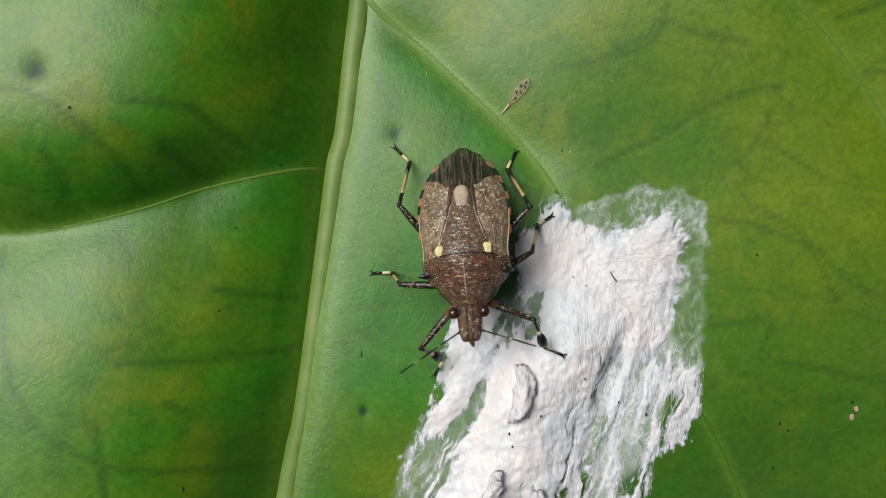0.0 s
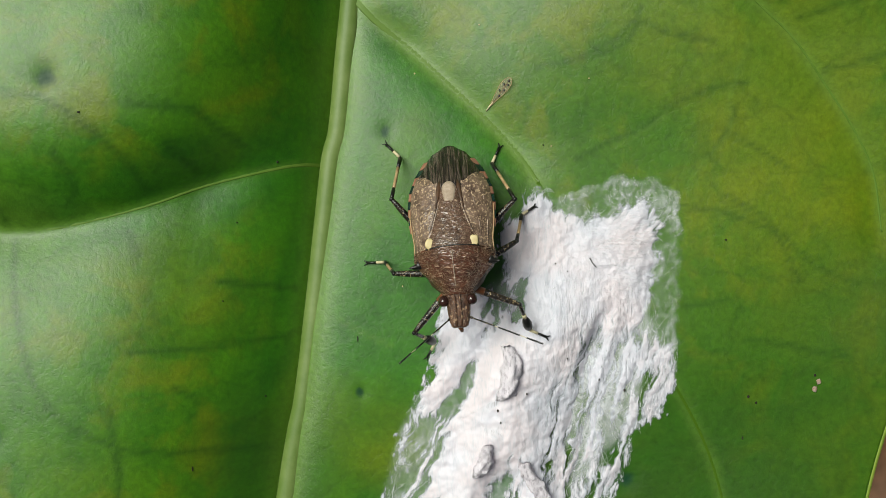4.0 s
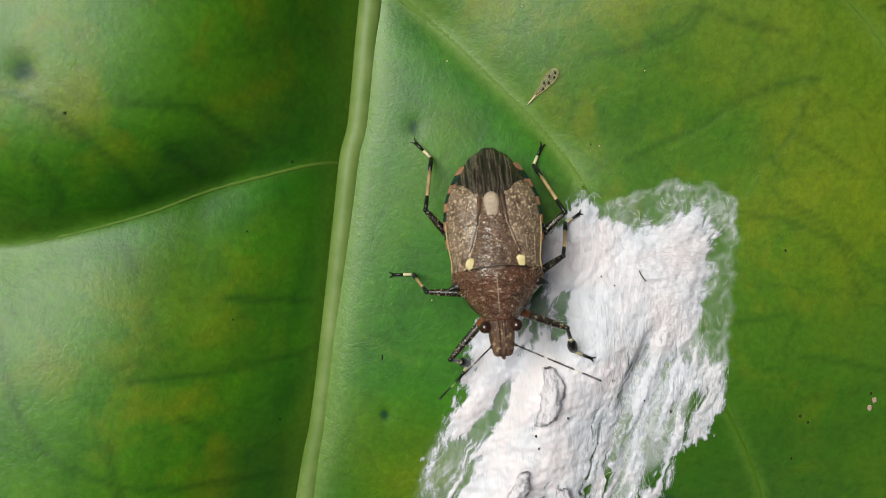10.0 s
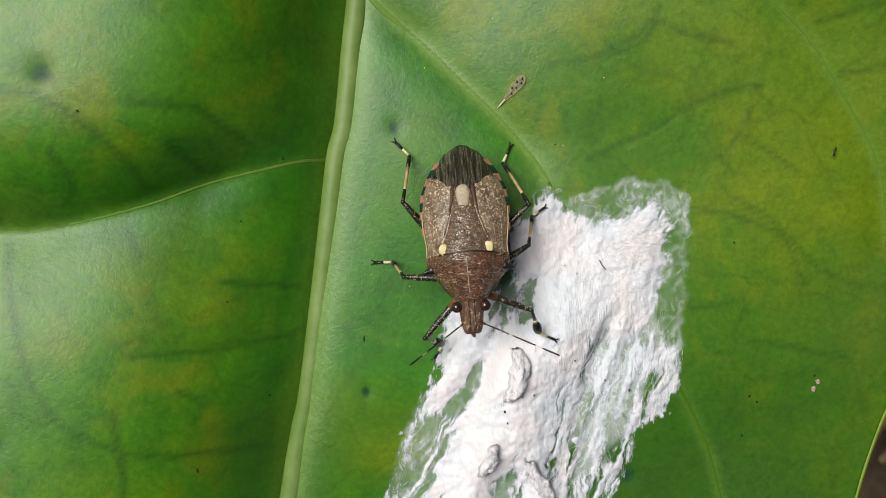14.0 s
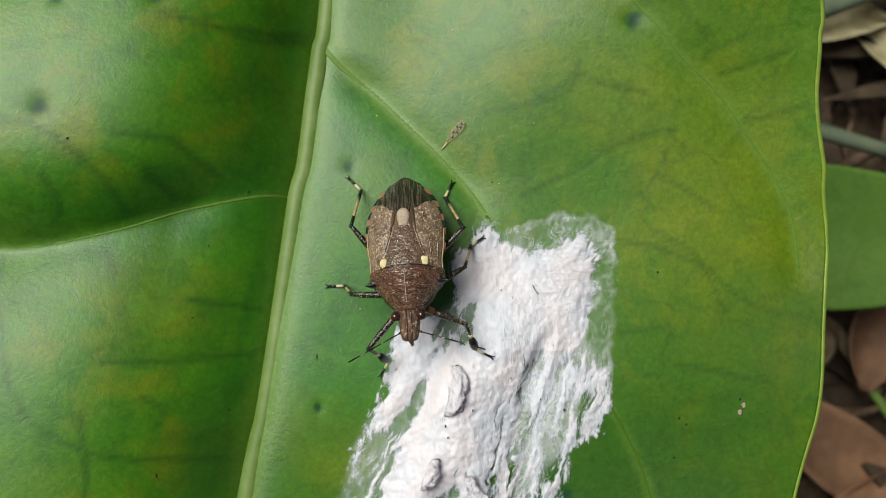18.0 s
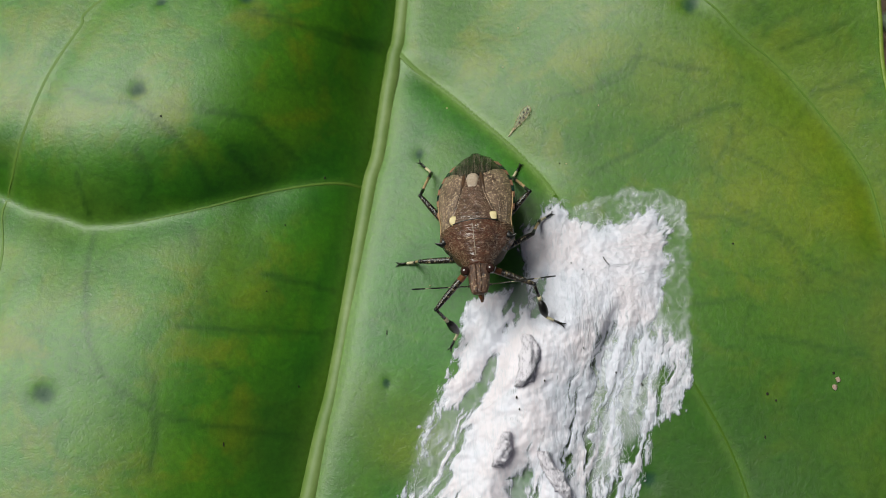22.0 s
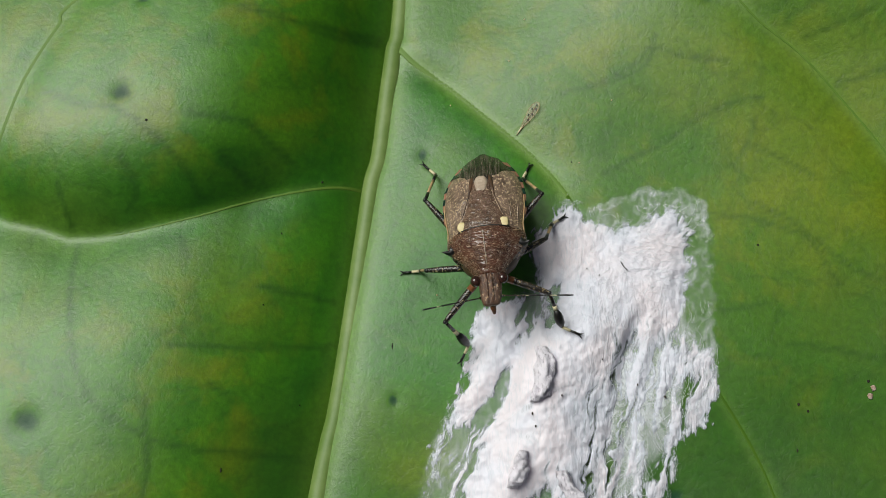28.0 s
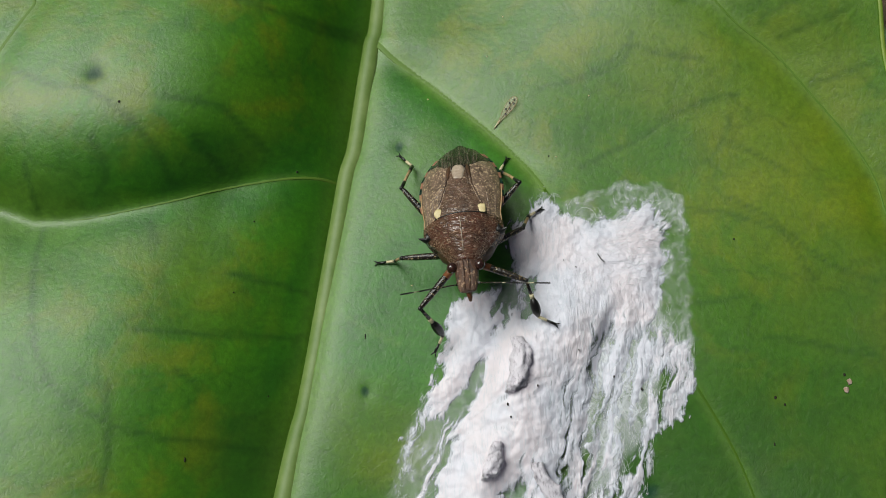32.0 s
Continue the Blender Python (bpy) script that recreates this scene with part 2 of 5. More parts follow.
veil(FILM, ramp(_t, noise_tex(_t, coords(_t, (1.6, 0.9, 1), (0, 0, 0.5)), 1.0, 5, 0.6, 1.0), [(0.3, (0.25, 0.25, 0.25)), (0.46, (0.6, 0.6, 0.6)), (0.53, (1, 1, 1)), (0.6, (0.6, 0.6, 0.6)), (0.75, (0.9, 0.9, 0.9))]))


def silk_material():
    """Felted silk: cream where it is thick, bluish where it thins; its cover frays out in fine streaks along the threads."""
    m, tree, p = material("silk_mat", 0.5, 0.4)
    v = coords(tree)
    hair = noise_tex(tree, coords(tree, (2.4, 0.5, 0.5), (0, 0, 0.27)), 1.5, 5, 0.6, 1.4)
    tuft = noise_tex(tree, coords(tree, (0.8, 2.8, 0.5), (0, 0, 0.72)), 1.2, 5, 0.62, 1.6)
    place = node(tree, "ShaderNodeSeparateXYZ")
    tree.links.new(v, place.inputs[0])
    lean = node(tree, "ShaderNodeMapRange")
    lean.inputs["From Min"].default_value = 2.0
    lean.inputs["From Max"].default_value = 7.0
    tree.links.new(place.outputs["X"], lean.inputs["Value"])
    rise = node(tree, "ShaderNodeMapRange")
    rise.inputs["From Min"].default_value = 2.0
    rise.inputs["From Max"].default_value = 9.0
    tree.links.new(place.outputs["Y"], rise.inputs["Value"])
    both = node(tree, "ShaderNodeMath", op="MULTIPLY")
    tree.links.new(lean.outputs[0], both.inputs[0])
    tree.links.new(rise.outputs[0], both.inputs[1])
    fibre = node(tree, "ShaderNodeMix", data="FLOAT")
    tree.links.new(both.outputs[0], fibre.inputs[0])
    tree.links.new(hair, fibre.inputs[2])
    tree.links.new(tuft, fibre.inputs[3])
    cloud = noise_tex(tree, v, 0.22, 3, 0.5)
    cov = node(tree, "ShaderNodeAttribute")
    cov.attribute_name = "cover"
    col = ramp(tree, cloud, [(0.42, (0.74, 0.67, 0.72)), (0.6, (0.68, 0.67, 0.755))])
    col = mix(tree, ramp(tree, cov.outputs["Fac"], [(0.45, (0.8, 0.8, 0.8)), (0.95, (0, 0, 0))]), col, (0.56, 0.6, 0.67))
    col = mix(tree, ramp(tree, fibre.outputs[0], [(0.32, (0.4, 0.4, 0.4)), (0.5, (0, 0, 0))]), col, (0.48, 0.53, 0.6))
    tree.links.new(col, p.inputs["Base Color"])
    more = node(tree, "ShaderNodeMath", op="MULTIPLY")
    tree.links.new(cov.outputs["Fac"], more.inputs[0])
    more.inputs[1].default_value = 2.9
    less = node(tree, "ShaderNodeMath", op="MULTIPLY_ADD")
    tree.links.new(fibre.outputs[0], less.inputs[0])
    less.inputs[1].default_value = -2.2
    tree.links.new(more.outputs[0], less.inputs[2])
    less.use_clamp = True
    tree.links.new(less.outputs[0], p.inputs["Alpha"])
    wild = node(tree, "ShaderNodeMapRange")
    wild.inputs["From Min"].default_value = -1.5
    wild.inputs["From Max"].default_value = 5.0
    wild.inputs["To Min"].default_value = 0.22
    wild.inputs["To Max"].default_value = 1.0
    tree.links.new(place.outputs["X"], wild.inputs["Value"])
    ridge = node(tree, "ShaderNodeMath", op="MULTIPLY")
    tree.links.new(fibre.outputs[0], ridge.inputs[0])
    tree.links.new(wild.outputs[0], ridge.inputs[1])
    lump = node(tree, "ShaderNodeMath", op="MULTIPLY_ADD")
    tree.links.new(noise_tex(tree, v, 1.1, 5, 0.6, 0.6), lump.inputs[0])
    lump.inputs[1].default_value = 0.35
    tree.links.new(ridge.outputs[0], lump.inputs[2])
    bump(tree, p, lump.outputs[0], 0.6, 0.26 * MM)
    return m


SILK = silk_material()
HUSK = mottled("grey_husk", (0.93, 0.87, 0.95), (0.48, 0.42, 0.49), 2.6, 0.65, 0.3, 0.9, 0.2, (2.2, 0.8, 1.4), 0.3, 0.5)
def ridged(name, dark, warm, pale, scale, stretch, rough=0.3, spec=0.6, lines=0.9, relief=0.9):
    """Insect cuticle: mottled brown, crossed by fine wavy raised lines of a paler gold."""
    m, tree, p = material(name, rough, spec)
    v = coords(tree, stretch)
    n = noise_tex(tree, v, scale, 1.5, 0.5, 0.6)
    stops, at = [], 0.3
    while at < 0.7:
        stops += [(at, (0, 0, 0)), (at + 0.035, (lines, lines, lines)), (at + 0.07, (0, 0, 0))]
        at += 0.125
    line = ramp(tree, n, stops)
    patch = noise_tex(tree, coords(tree), 0.9, 4, 0.6)
    gate = node(tree, "ShaderNodeMath", op="MULTIPLY")
    tree.links.new(line, gate.inputs[0])
    tree.links.new(ramp(tree, noise_tex(tree, coords(tree), 2.2, 3), [(0.3, (0.3, 0.3, 0.3)), (0.56, (1, 1, 1))]), gate.inputs[1])
    tree.links.new(mix(tree, gate.outputs[0], ramp(tree, patch, [(0.34, dark), (0.68, warm)]), pale), p.inputs["Base Color"])
    bump(tree, p, line, relief, 0.13 * MM)
    return m


CUTICLE = ridged("pronotum_cuticle", (0.034, 0.012, 0.008), (0.15, 0.056, 0.032), (0.6, 0.4, 0.27), 2.3, (0.55, 1.7, 1), 0.26, 0.7, 0.85)
SHIELD = ridged("scutellum_cuticle", (0.05, 0.024, 0.017), (0.21, 0.118, 0.082), (0.6, 0.43, 0.3), 2.6, (0.7, 1.5, 1), 0.26, 0.7, 0.8)
CORIUM = mottled("wing_corium", (0.24, 0.16, 0.113), (0.07, 0.042, 0.029), 1.4, 0.28, 0.7, 0.6, 0.1, (1, 1, 1), 0.34, 0.62, (0.52, 0.38, 0.25), 0.575, 6.0)
HEADCUT = mottled("head_cuticle", (0.14, 0.065, 0.036), (0.035, 0.016, 0.011), 2.6, 0.3, 0.6, 0.8, 0.14, (1, 1, 1), 0.35, 0.65, (0.45, 0.3, 0.19), 0.6, 4.2)
MEMBRANE, _t, _p = material("wing_membrane", 0.22, 0.8)
_v = coords(_t, (1.9, 0.2, 0.1), (0, 0, 0.12))
# pale streaks put part of the ridges' sheen into the base colour
_t.links.new(ramp(_t, noise_tex(_t, _v, 2.6, 4, 0.6), [(0.4, (0.012, 0.009, 0.008)), (0.52, (0.045, 0.033, 0.025)), (0.57, (0.13, 0.1, 0.08)), (0.61, (0.04, 0.03, 0.022)), (0.72, (0.16, 0.125, 0.095))]), _p.inputs["Base Color"])
bump(_t, _p, noise_tex(_t, _v, 2.6, 3), 1.0, 0.4 * MM)
BELLY = mottled("belly_cuticle", (0.1, 0.05, 0.025), (0.03, 0.015, 0.008), 1.5, 0.5, 0.4, 0.3)
PALE_TIP = mottled("pale_scutellum_tip", (0.5, 0.4, 0.31), (0.3, 0.22, 0.16), 2.5, 0.5, 0.4, 0.4)
IVORY = mottled("ivory_spot", (0.72, 0.6, 0.33), (0.6, 0.48, 0.24), 2.0, 0.45, 0.4, 0.2)
ORANGE = mottled("orange_band", (0.36, 0.17, 0.105), (0.24, 0.12, 0.075), 2.0, 0.45, 0.4, 0.3)
GREENBLACK = mottled("green_black_band", (0.012, 0.04, 0.03), (0.005, 0.014, 0.012), 2.0, 0.25, 0.6, 0.3)
EYE = mottled("compound_eye", (0.05, 0.02, 0.014), (0.02, 0.008, 0.006), 3.0, 0.15, 0.7, 0.1)
BLACKLEG = mottled("black_leg", (0.035, 0.024, 0.016), (0.006, 0.005, 0.005), 2.4, 0.24, 0.6, 0.6, 0.08, (1, 1, 1), 0.4, 0.7, (0.42, 0.32, 0.18), 0.62, 6)
PALELEG = mottled("pale_leg", (0.48, 0.33, 0.17), (0.33, 0.2, 0.1), 2.0, 0.4, 0.5, 0.2)
RUSTLEG = mottled("rust_leg", (0.24, 0.085, 0.03), (0.13, 0.045, 0.018), 2.0, 0.4, 0.5, 0.2)
CREAM = mottled("cream_joint", (0.7, 0.62, 0.4), (0.55, 0.47, 0.28), 2.0, 0.4, 0.5, 0.2)
PITCH = mottled("pitch_black", (0.012, 0.01, 0.009), (0.004, 0.004, 0.004), 2.0, 0.35, 0.5, 0.3)
SPECK = mottled("dirt", (0.05, 0.04, 0.03), (0.012, 0.01, 0.008), 2.0, 0.8, 0.2, 0.5)
PALE_SPECK = mottled("pale_dirt", (0.55, 0.45, 0.38), (0.25, 0.15, 0.1), 2.0, 0.8, 0.2, 0.5)
TWIG = mottled("dry_twig", (0.16, 0.1, 0.065), (0.05, 0.032, 0.02), 0.3, 0.85, 0.2, 0.6, 0.4, (1, 1, 1))
STRAW = mottled("dry_straw", (0.26, 0.19, 0.11), (0.12, 0.085, 0.05), 0.2, 0.7, 0.3, 0.4, 0.3, (1, 1, 1))
DEADLEAF = mottled("dead_leaf", (0.095, 0.066, 0.042), (0.026, 0.018, 0.012), 0.1, 0.8, 0.2, 0.6, 0.6, (1, 1, 1))
PEBBLE = mottled("pale_pebble", (0.62, 0.57, 0.5), (0.36, 0.31, 0.26), 0.2, 0.8, 0.2, 0.4, 0.4)
SOIL = mottled("dark_soil", (0.11, 0.075, 0.05), (0.016, 0.012, 0.009), 0.09, 0.95, 0.1, 1.0, 2.0)


# ---- geometry helpers: everything below is laid out in millimetres ----
ORG = {}


def part(name, geo, mat, parent=None, label="", org=None, smooth=True, cover=None):
    """One mesh object from (verts, faces) in world millimetres, its origin at org or at its parent's."""
    verts, faces = geo
    o = Vector(org) if org is not None else (ORG[parent.name] if parent else Vector((0, 0, 0)))
    me = bpy.data.meshes.new(name)
    a = (np.asarray(verts, float) - np.array(o)) * MM
    me.from_pydata(a.tolist(), [], faces)
    me.validate()
    if smooth:
        me.polygons.foreach_set("use_smooth", [True] * len(me.polygons))
    if cover is not None:
        me.attributes.new("cover", "FLOAT", "POINT").data.foreach_set("value", list(cover))
    me.materials.append(mat)
    ob = new(name, me)
    ORG[ob.name] = o
    base = ORG[parent.name] if parent else Vector((0, 0, 0))
    ob.location = (o - base) * MM
    if parent:
        ob.parent = parent
    if label:
        tagged(ob, label)
    return ob


def thing(name, at, label, category, group="", kind=""):
    ob = new(name)
    ob.empty_display_size = 0.002
    ob.location = Vector(at) * MM
    ORG[ob.name] = Vector(at)
    return tagged(ob, label, category, group, kind)


def join(*geos):
    verts, faces = [], []
    for v, f in geos:
        k = len(verts)
        verts.extend(map(tuple, v))
        faces.extend(tuple(i + k for i in face) for face in f)
    return verts, faces


def tube(points, radii, n=8, flat=1.0):
    """A closed tapered tube along points; flat squeezes it across the vertical."""
    pts = [Vector(p) for p in points]
    if not hasattr(radii, "__len__"):
        radii = [radii] * len(pts)
    verts, faces = [], []
    for i, p in enumerate(pts):
        d = (pts[min(i + 1, len(pts) - 1)] - pts[max(i - 1, 0)]).normalized()
        side = d.cross(Vector((0, 0, 1)))
        side = side.normalized() if side.length > 1e-4 else Vector((1, 0, 0))
        up = side.cross(d).normalized()
        for k in range(n):
            a = 2 * math.pi * k / n
            verts.append(p + side * math.cos(a) * radii[i] + up * math.sin(a) * radii[i] * flat)
    for i in range(len(pts) - 1):
        for k in range(n):
            faces.append((i * n + k, i * n + (k + 1) % n, (i + 1) * n + (k + 1) % n, (i + 1) * n + k))
    faces.append(tuple(reversed(range(n))))
    faces.append(tuple((len(pts) - 1) * n + k for k in range(n)))
    return verts, faces


def smooth_line(points, n):
    """n points along a Catmull-Rom curve through points."""
    p = np.array(points, float)
    p = np.vstack([2 * p[0] - p[1], p, 2 * p[-1] - p[-2]])
    out = []
    for s in np.linspace(0, len(p) - 3 - 1e-9, n):
        i, u = int(s), s - int(s)
        a, b, c, d = p[i:i + 4]
        out.append(0.5 * (2 * b + (c - a) * u + (2 * a - 5 * b + 4 * c - d) * u * u + (3 * b - a - 3 * c + d) * u ** 3))
    return np.array(out)


def blob(center, radii, seed=0, rough=0.0, n=10, m=14):
    """A closed ellipsoid of rings, roughened by noise."""
    verts, faces = [], []
    c = Vector(center)
    for i in range(1, n):
        th = math.pi * i / n
        for k in range(m):
            ph = 2 * math.pi * k / m
            d = Vector((math.sin(th) * math.cos(ph), math.sin(th) * math.sin(ph), math.cos(th)))
            s = 1 + rough * noise.noise(d * 2.3 + Vector((seed * 7.1, 0, 0)))
            verts.append(c + Vector((d.x * radii[0], d.y * radii[1], d.z * radii[2])) * s)
    for i in range(n - 2):
        for k in range(m):
            faces.append((i * m + k, (i + 1) * m + k, (i + 1) * m + (k + 1) % m, i * m + (k + 1) % m))
    verts += [c + Vector((0, 0, radii[2])), c - Vector((0, 0, radii[2]))]
    t, b = len(verts) - 2, len(verts) - 1
    for k in range(m):
        faces.append((t, k, (k + 1) % m))
        faces.append((b, (n - 2) * m + (k + 1) % m, (n - 2) * m + k))
    return verts, faces


def ease(a, b, x):
    t = np.clip((np.asarray(x, float) - a) / (b - a), 0, 1)
    return t * t * (3 - 2 * t)


# ---- the leaf: its midrib runs along y; the half at -x rises and is quilted between its veins ----
RIB_Y = [-80, -40, -17.8, -12.4, -5.3, 1.7, 6.3, 8.7, 14.1, 18.3, 25.8, 70]
RIB_X = [-22.5, -15.1, -11.4, -10.3, -9.3, -8.4, -7.8, -7.2, -6.6, -6.1, -5.3, -3.6]
SIDE_VEIN = [(-8.4, 5.95), (-10.5, 5.93), (-13.8, 5.21), (-17.2, 4.32), (-20.5, 3.11), (-23.5, 2.25), (-26.5, 1.55), (-29.0, 1.15), (-31.5, 1.09), (-33.8, 1.9), (-36.5, 2.5), (-44.0, 6.0)]
FORK_VEIN = [(-6.0, 19.2), (-4.44, 17.4), (-2.59, 15.8), (-0.62, 14.0), (1.46, 12.0), (3.55, 10.0), (5.47, 8.0), (7.01, 6.0), (8.15, 4.2), (11.8, -1.6), (15.6, -7.0), (18.7, -11.8), (21.6, -17.8), (24.0, -27.0)]
OUTER_LEFT = [(-7.0, 38.0), (-18.0, 33.0), (-31.1, 20.7), (-32.5, 17.8), (-34.5, 13.3), (-36.0, 8.8), (-37.5, 5.4), (-38.9, 2.7), (-37.6, -4.0), (-39.0, -20.0)]
OUTER_RIGHT = [(-5.5, 32.0), (6.0, 28.5), (17.2, 23.6), (21.4, 20.2), (23.9, 17.4), (27.1, 14.6), (29.8, 11.2), (32.3, 7.7), (33.9, 4.4), (34.6, 0.0)]


RIB = smooth_line(list(zip(RIB_X, RIB_Y)), 400)


def rib_x(y):
    return np.interp(y, RIB[:, 1], RIB[:, 0])


def half_width(y):
    y = np.asarray(y, float)
    return 46 * np.sqrt(np.clip(1 - ((y + 12) / 77) ** 2, 0.0004, 1)) * (1 - 0.038 * ease(0, 16, y))


def line_distance(x, y, pts):
    best = np.full(np.shape(x), 1e9)
    for (ax, ay), (bx, by) in zip(pts[:-1], pts[1:]):
        dx, dy = bx - ax, by - ay
        u = np.clip(((x - ax) * dx + (y - ay) * dy) / (dx * dx + dy * dy), 0, 1)
        best = np.minimum(best, np.hypot(x - ax - u * dx, y - ay - u * dy))
    return best


def leaf_z(x, y):
    """Height of the leaf's upper face in mm."""
    x, y = np.asarray(x, float), np.asarray(y, float)
    d = x - rib_x(y)
    r = np.maximum(d, 0)
    right = 0.95 + 0.5 * (1 - np.exp(-r / 1.5)) + 0.03 * r + 0.016 * 20 * np.tanh(np.logaddexp(0, (r - 8) / 1.5) * 0.075) * 2.5 * np.logaddexp(0, (y - 6) / 2.5) * np.exp(-np.maximum(0, y - 20) / 40) * (1 - 0.6 * ease(27, 44, r))
    fork_depth = 0.2 + 0.75 * ease(3, 8, y) * ease(19, 15, y)
    right = right - fork_depth * np.exp(-np.sqrt(line_distance(x, y, FORK_VEIN) ** 2 + 0.15) / 2.0) + 0.2 * np.sin(x * 0.23 + 1) * np.sin(y * 0.19) - 1.5 * np.tanh(0.085 * np.logaddexp(0, -(y + 10))) * ease(0, 9, r)
    past = x - np.interp(y, [q[1] for q in reversed(OUTER_RIGHT)], [q[0] for q in reversed(OUTER_RIGHT)])
    right = right + 0.23 * np.logaddexp(0, past / 0.8) * 0.8 * ease(2, 9, y) * ease(50, 30, y)
    l = np.maximum(-d, 0)
    up = ease(-4, 9, y)
    left = 0.25 - 1.2 * np.exp(-l / 2.2) + (7.0 + 1.6 * up) * (1 - np.exp(-(l / (9.0 - 1.9 * up)) ** (1.6 + 0.2 * up))) - 0.003 * np.maximum(0, l - 24) ** 2
    crease = np.sqrt(line_distance(x, y, SIDE_VEIN) ** 2 + 0.25)
    left = left - 3.9 * np.exp(-crease / (4.8 - 1.5 * ease(-1.5, 1.5, y - np.interp(x, [q[0] for q in reversed(SIDE_VEIN)], [q[1] for q in reversed(SIDE_VEIN)])))) * ease(1.5, 10, l) - 0.0065 * np.clip(y - 9, 0, 22) ** 2 * ease(4, 12, l)
    z = np.where(d >= 0, right, left)
    z = z - 0.15 * np.exp(-(d / 0.7) ** 2)
    for pts in (OUTER_LEFT, OUTER_RIGHT):
        z = z - 0.3 * np.exp(-(line_distance(x, y, pts) / 1.8) ** 2)
    for sx, sy, s in SCARS:
        z = z - 0.16 * s * np.exp(-((x - sx) ** 2 + (y - sy) ** 2) / (1.0 * s) ** 2)
    return z


# darker branch veins within the lamina
BRANCHES = [
    [(9.7, 13.1), (12.1, 14.0), (14.0, 14.8), (15.4, 16.0), (17.8, 15.1), (21.2, 14.4)],
    [(11.1, 6.0), (13.7, 7.3), (16.2, 8.2), (18.2, 9.8), (21.0, 11.0), (23.8, 11.4)],
    [(22.9, 7.5), (24.6, 6.7), (27.1, 5.0)],
    [(18.9, 2.3), (21.9, 1.8), (24.1, 1.1), (26.7, -0.1), (29.2, -2.3), (32.5, -3.9)],
    [(24.0, -8.2), (26.4, -8.4), (28.5, -8.9), (31.6, -9.7)],
    [(19.2, -5.5), (21.2, -5.3), (22.7, -4.9)],
    [(27.2, 16.0), (29.3, 16.5), (32.4, 17.6)],
    [(29.6, 12.3), (32.2, 12.7), (34.3, 13.4)],
    [(8.0, 12.9), (11.1, 13.4), (14.7, 14.6), (15.7, 17.0)],
    [(21.2, 6.0), (22.7, 8.4), (23.0, 9.6)],
    [(22.4, 3.1), (24.6, 1.8), (26.1, 0.6), (28.2, -3.7)],
    [(-21.2, 9.8), (-17.3, 9.6), (-15.5, 8.3), (-13.7, 7.0)],
    [(-32.8, 12.0), (-29.6, 10.6), (-27.1, 10.3), (-24.5, 8.8), (-21.8, 6.1), (-20.9, 4.0)],
    [(-31.5, 4.8), (-31.0, 1.8)],
    [(-17.6, 19.3), (-14.4, 18.8), (-10.8, 18.5), (-7.5, 19.3)],
    [(-19.0, 7.1), (-17.4, 5.4)],
    [(-22.3, -7.8), (-18.5, -7.9), (-13.9, -7.6), (-9.8, -7.1)],
    [(-27.5, -11.9), (-23.9, -14.3), (-21.3, -15.2), (-16.9, -15.7), (-12.2, -16.2)],
    [(-30.6, 0.6), (-30.2, -3.6), (-29.0, -8.7), (-27.5, -11.9)],
    [(-22.5, 0.9), (-21.6, -0.9)],
    [(-16.4, -2.9), (-14.0, -3.2), (-10.7, -3.7)],
    [(-23.6, -11.9), (-23.1, -16.0), (-23.2, -19.1)],
    [(-19.2, -10.7), (-18.0, -11.5)],
    [(-12.5, 18.9), (-9.9, 19.1), (-7.1, 20.1)],
    [(-26.3, 6.6), (-25.4, 4.2), (-26.3, 3.0)],
]
PALE_BRANCHES = [[(23.7, 14.2), (22.9, 11.9), (22.5, 9.7), (22.6, 7.8), (20.3, 4.8), (19.6, 3.3)], [(-8.4, -5.3), (-6.2, -6.8), (-3.4, -8.2)], [(14.1, 6.8), (16.7, 8.3), (17.9, 9.3)]]


def vein_tone(x, y):
    """How far a place of the lamina lies on a dark branch vein, on a pale main vein, in the olive field past the forked vein, and amid a lobe."""
    dark, pale = np.zeros(x.shape), np.zeros(x.shape)
    for k, pts in enumerate(BRANCHES):
        p = smooth_line(pts, 24)
        dark = np.maximum(dark, (0.46 if k < 11 else 0.56) * np.exp(-(line_distance(x, y, [tuple(q) for q in p]) / (0.22 if k < 11 else 0.27)) ** 2))
    for pts, wide, much in [(FORK_VEIN[:9], 0.72, 1.0), (FORK_VEIN[8:], 0.5, 0.4), (SIDE_VEIN, 0.35, 0.35), (OUTER_LEFT, 0.4, 0.6), (OUTER_RIGHT, 0.4, 0.5)] + [([tuple(q) for q in smooth_line(p, 20)], 0.2, 0.32) for p in PALE_BRANCHES]:
        pale = np.maximum(pale, much * np.exp(-(line_distance(x, y, pts) / wide) ** 2))
    d = x - rib_x(y)
    pale = np.maximum(pale, 0.8 * np.exp(-(d / 1.45) ** 2))
    fork_x = np.interp(y, [q[1] for q in reversed(FORK_VEIN)], [q[0] for q in reversed(FORK_VEIN)])
    olive = np.maximum(ease(-0.3, 1.3, x - fork_x) * ease(0.2, 1.5, d), 0.6 * ease(2, -10, y) * ease(8, 13, x)) * (1 - 0.5 * ease(-5, -17, y))
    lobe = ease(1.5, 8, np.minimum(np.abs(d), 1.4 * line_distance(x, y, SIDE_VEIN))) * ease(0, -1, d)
    return dark, pale, olive, lobe


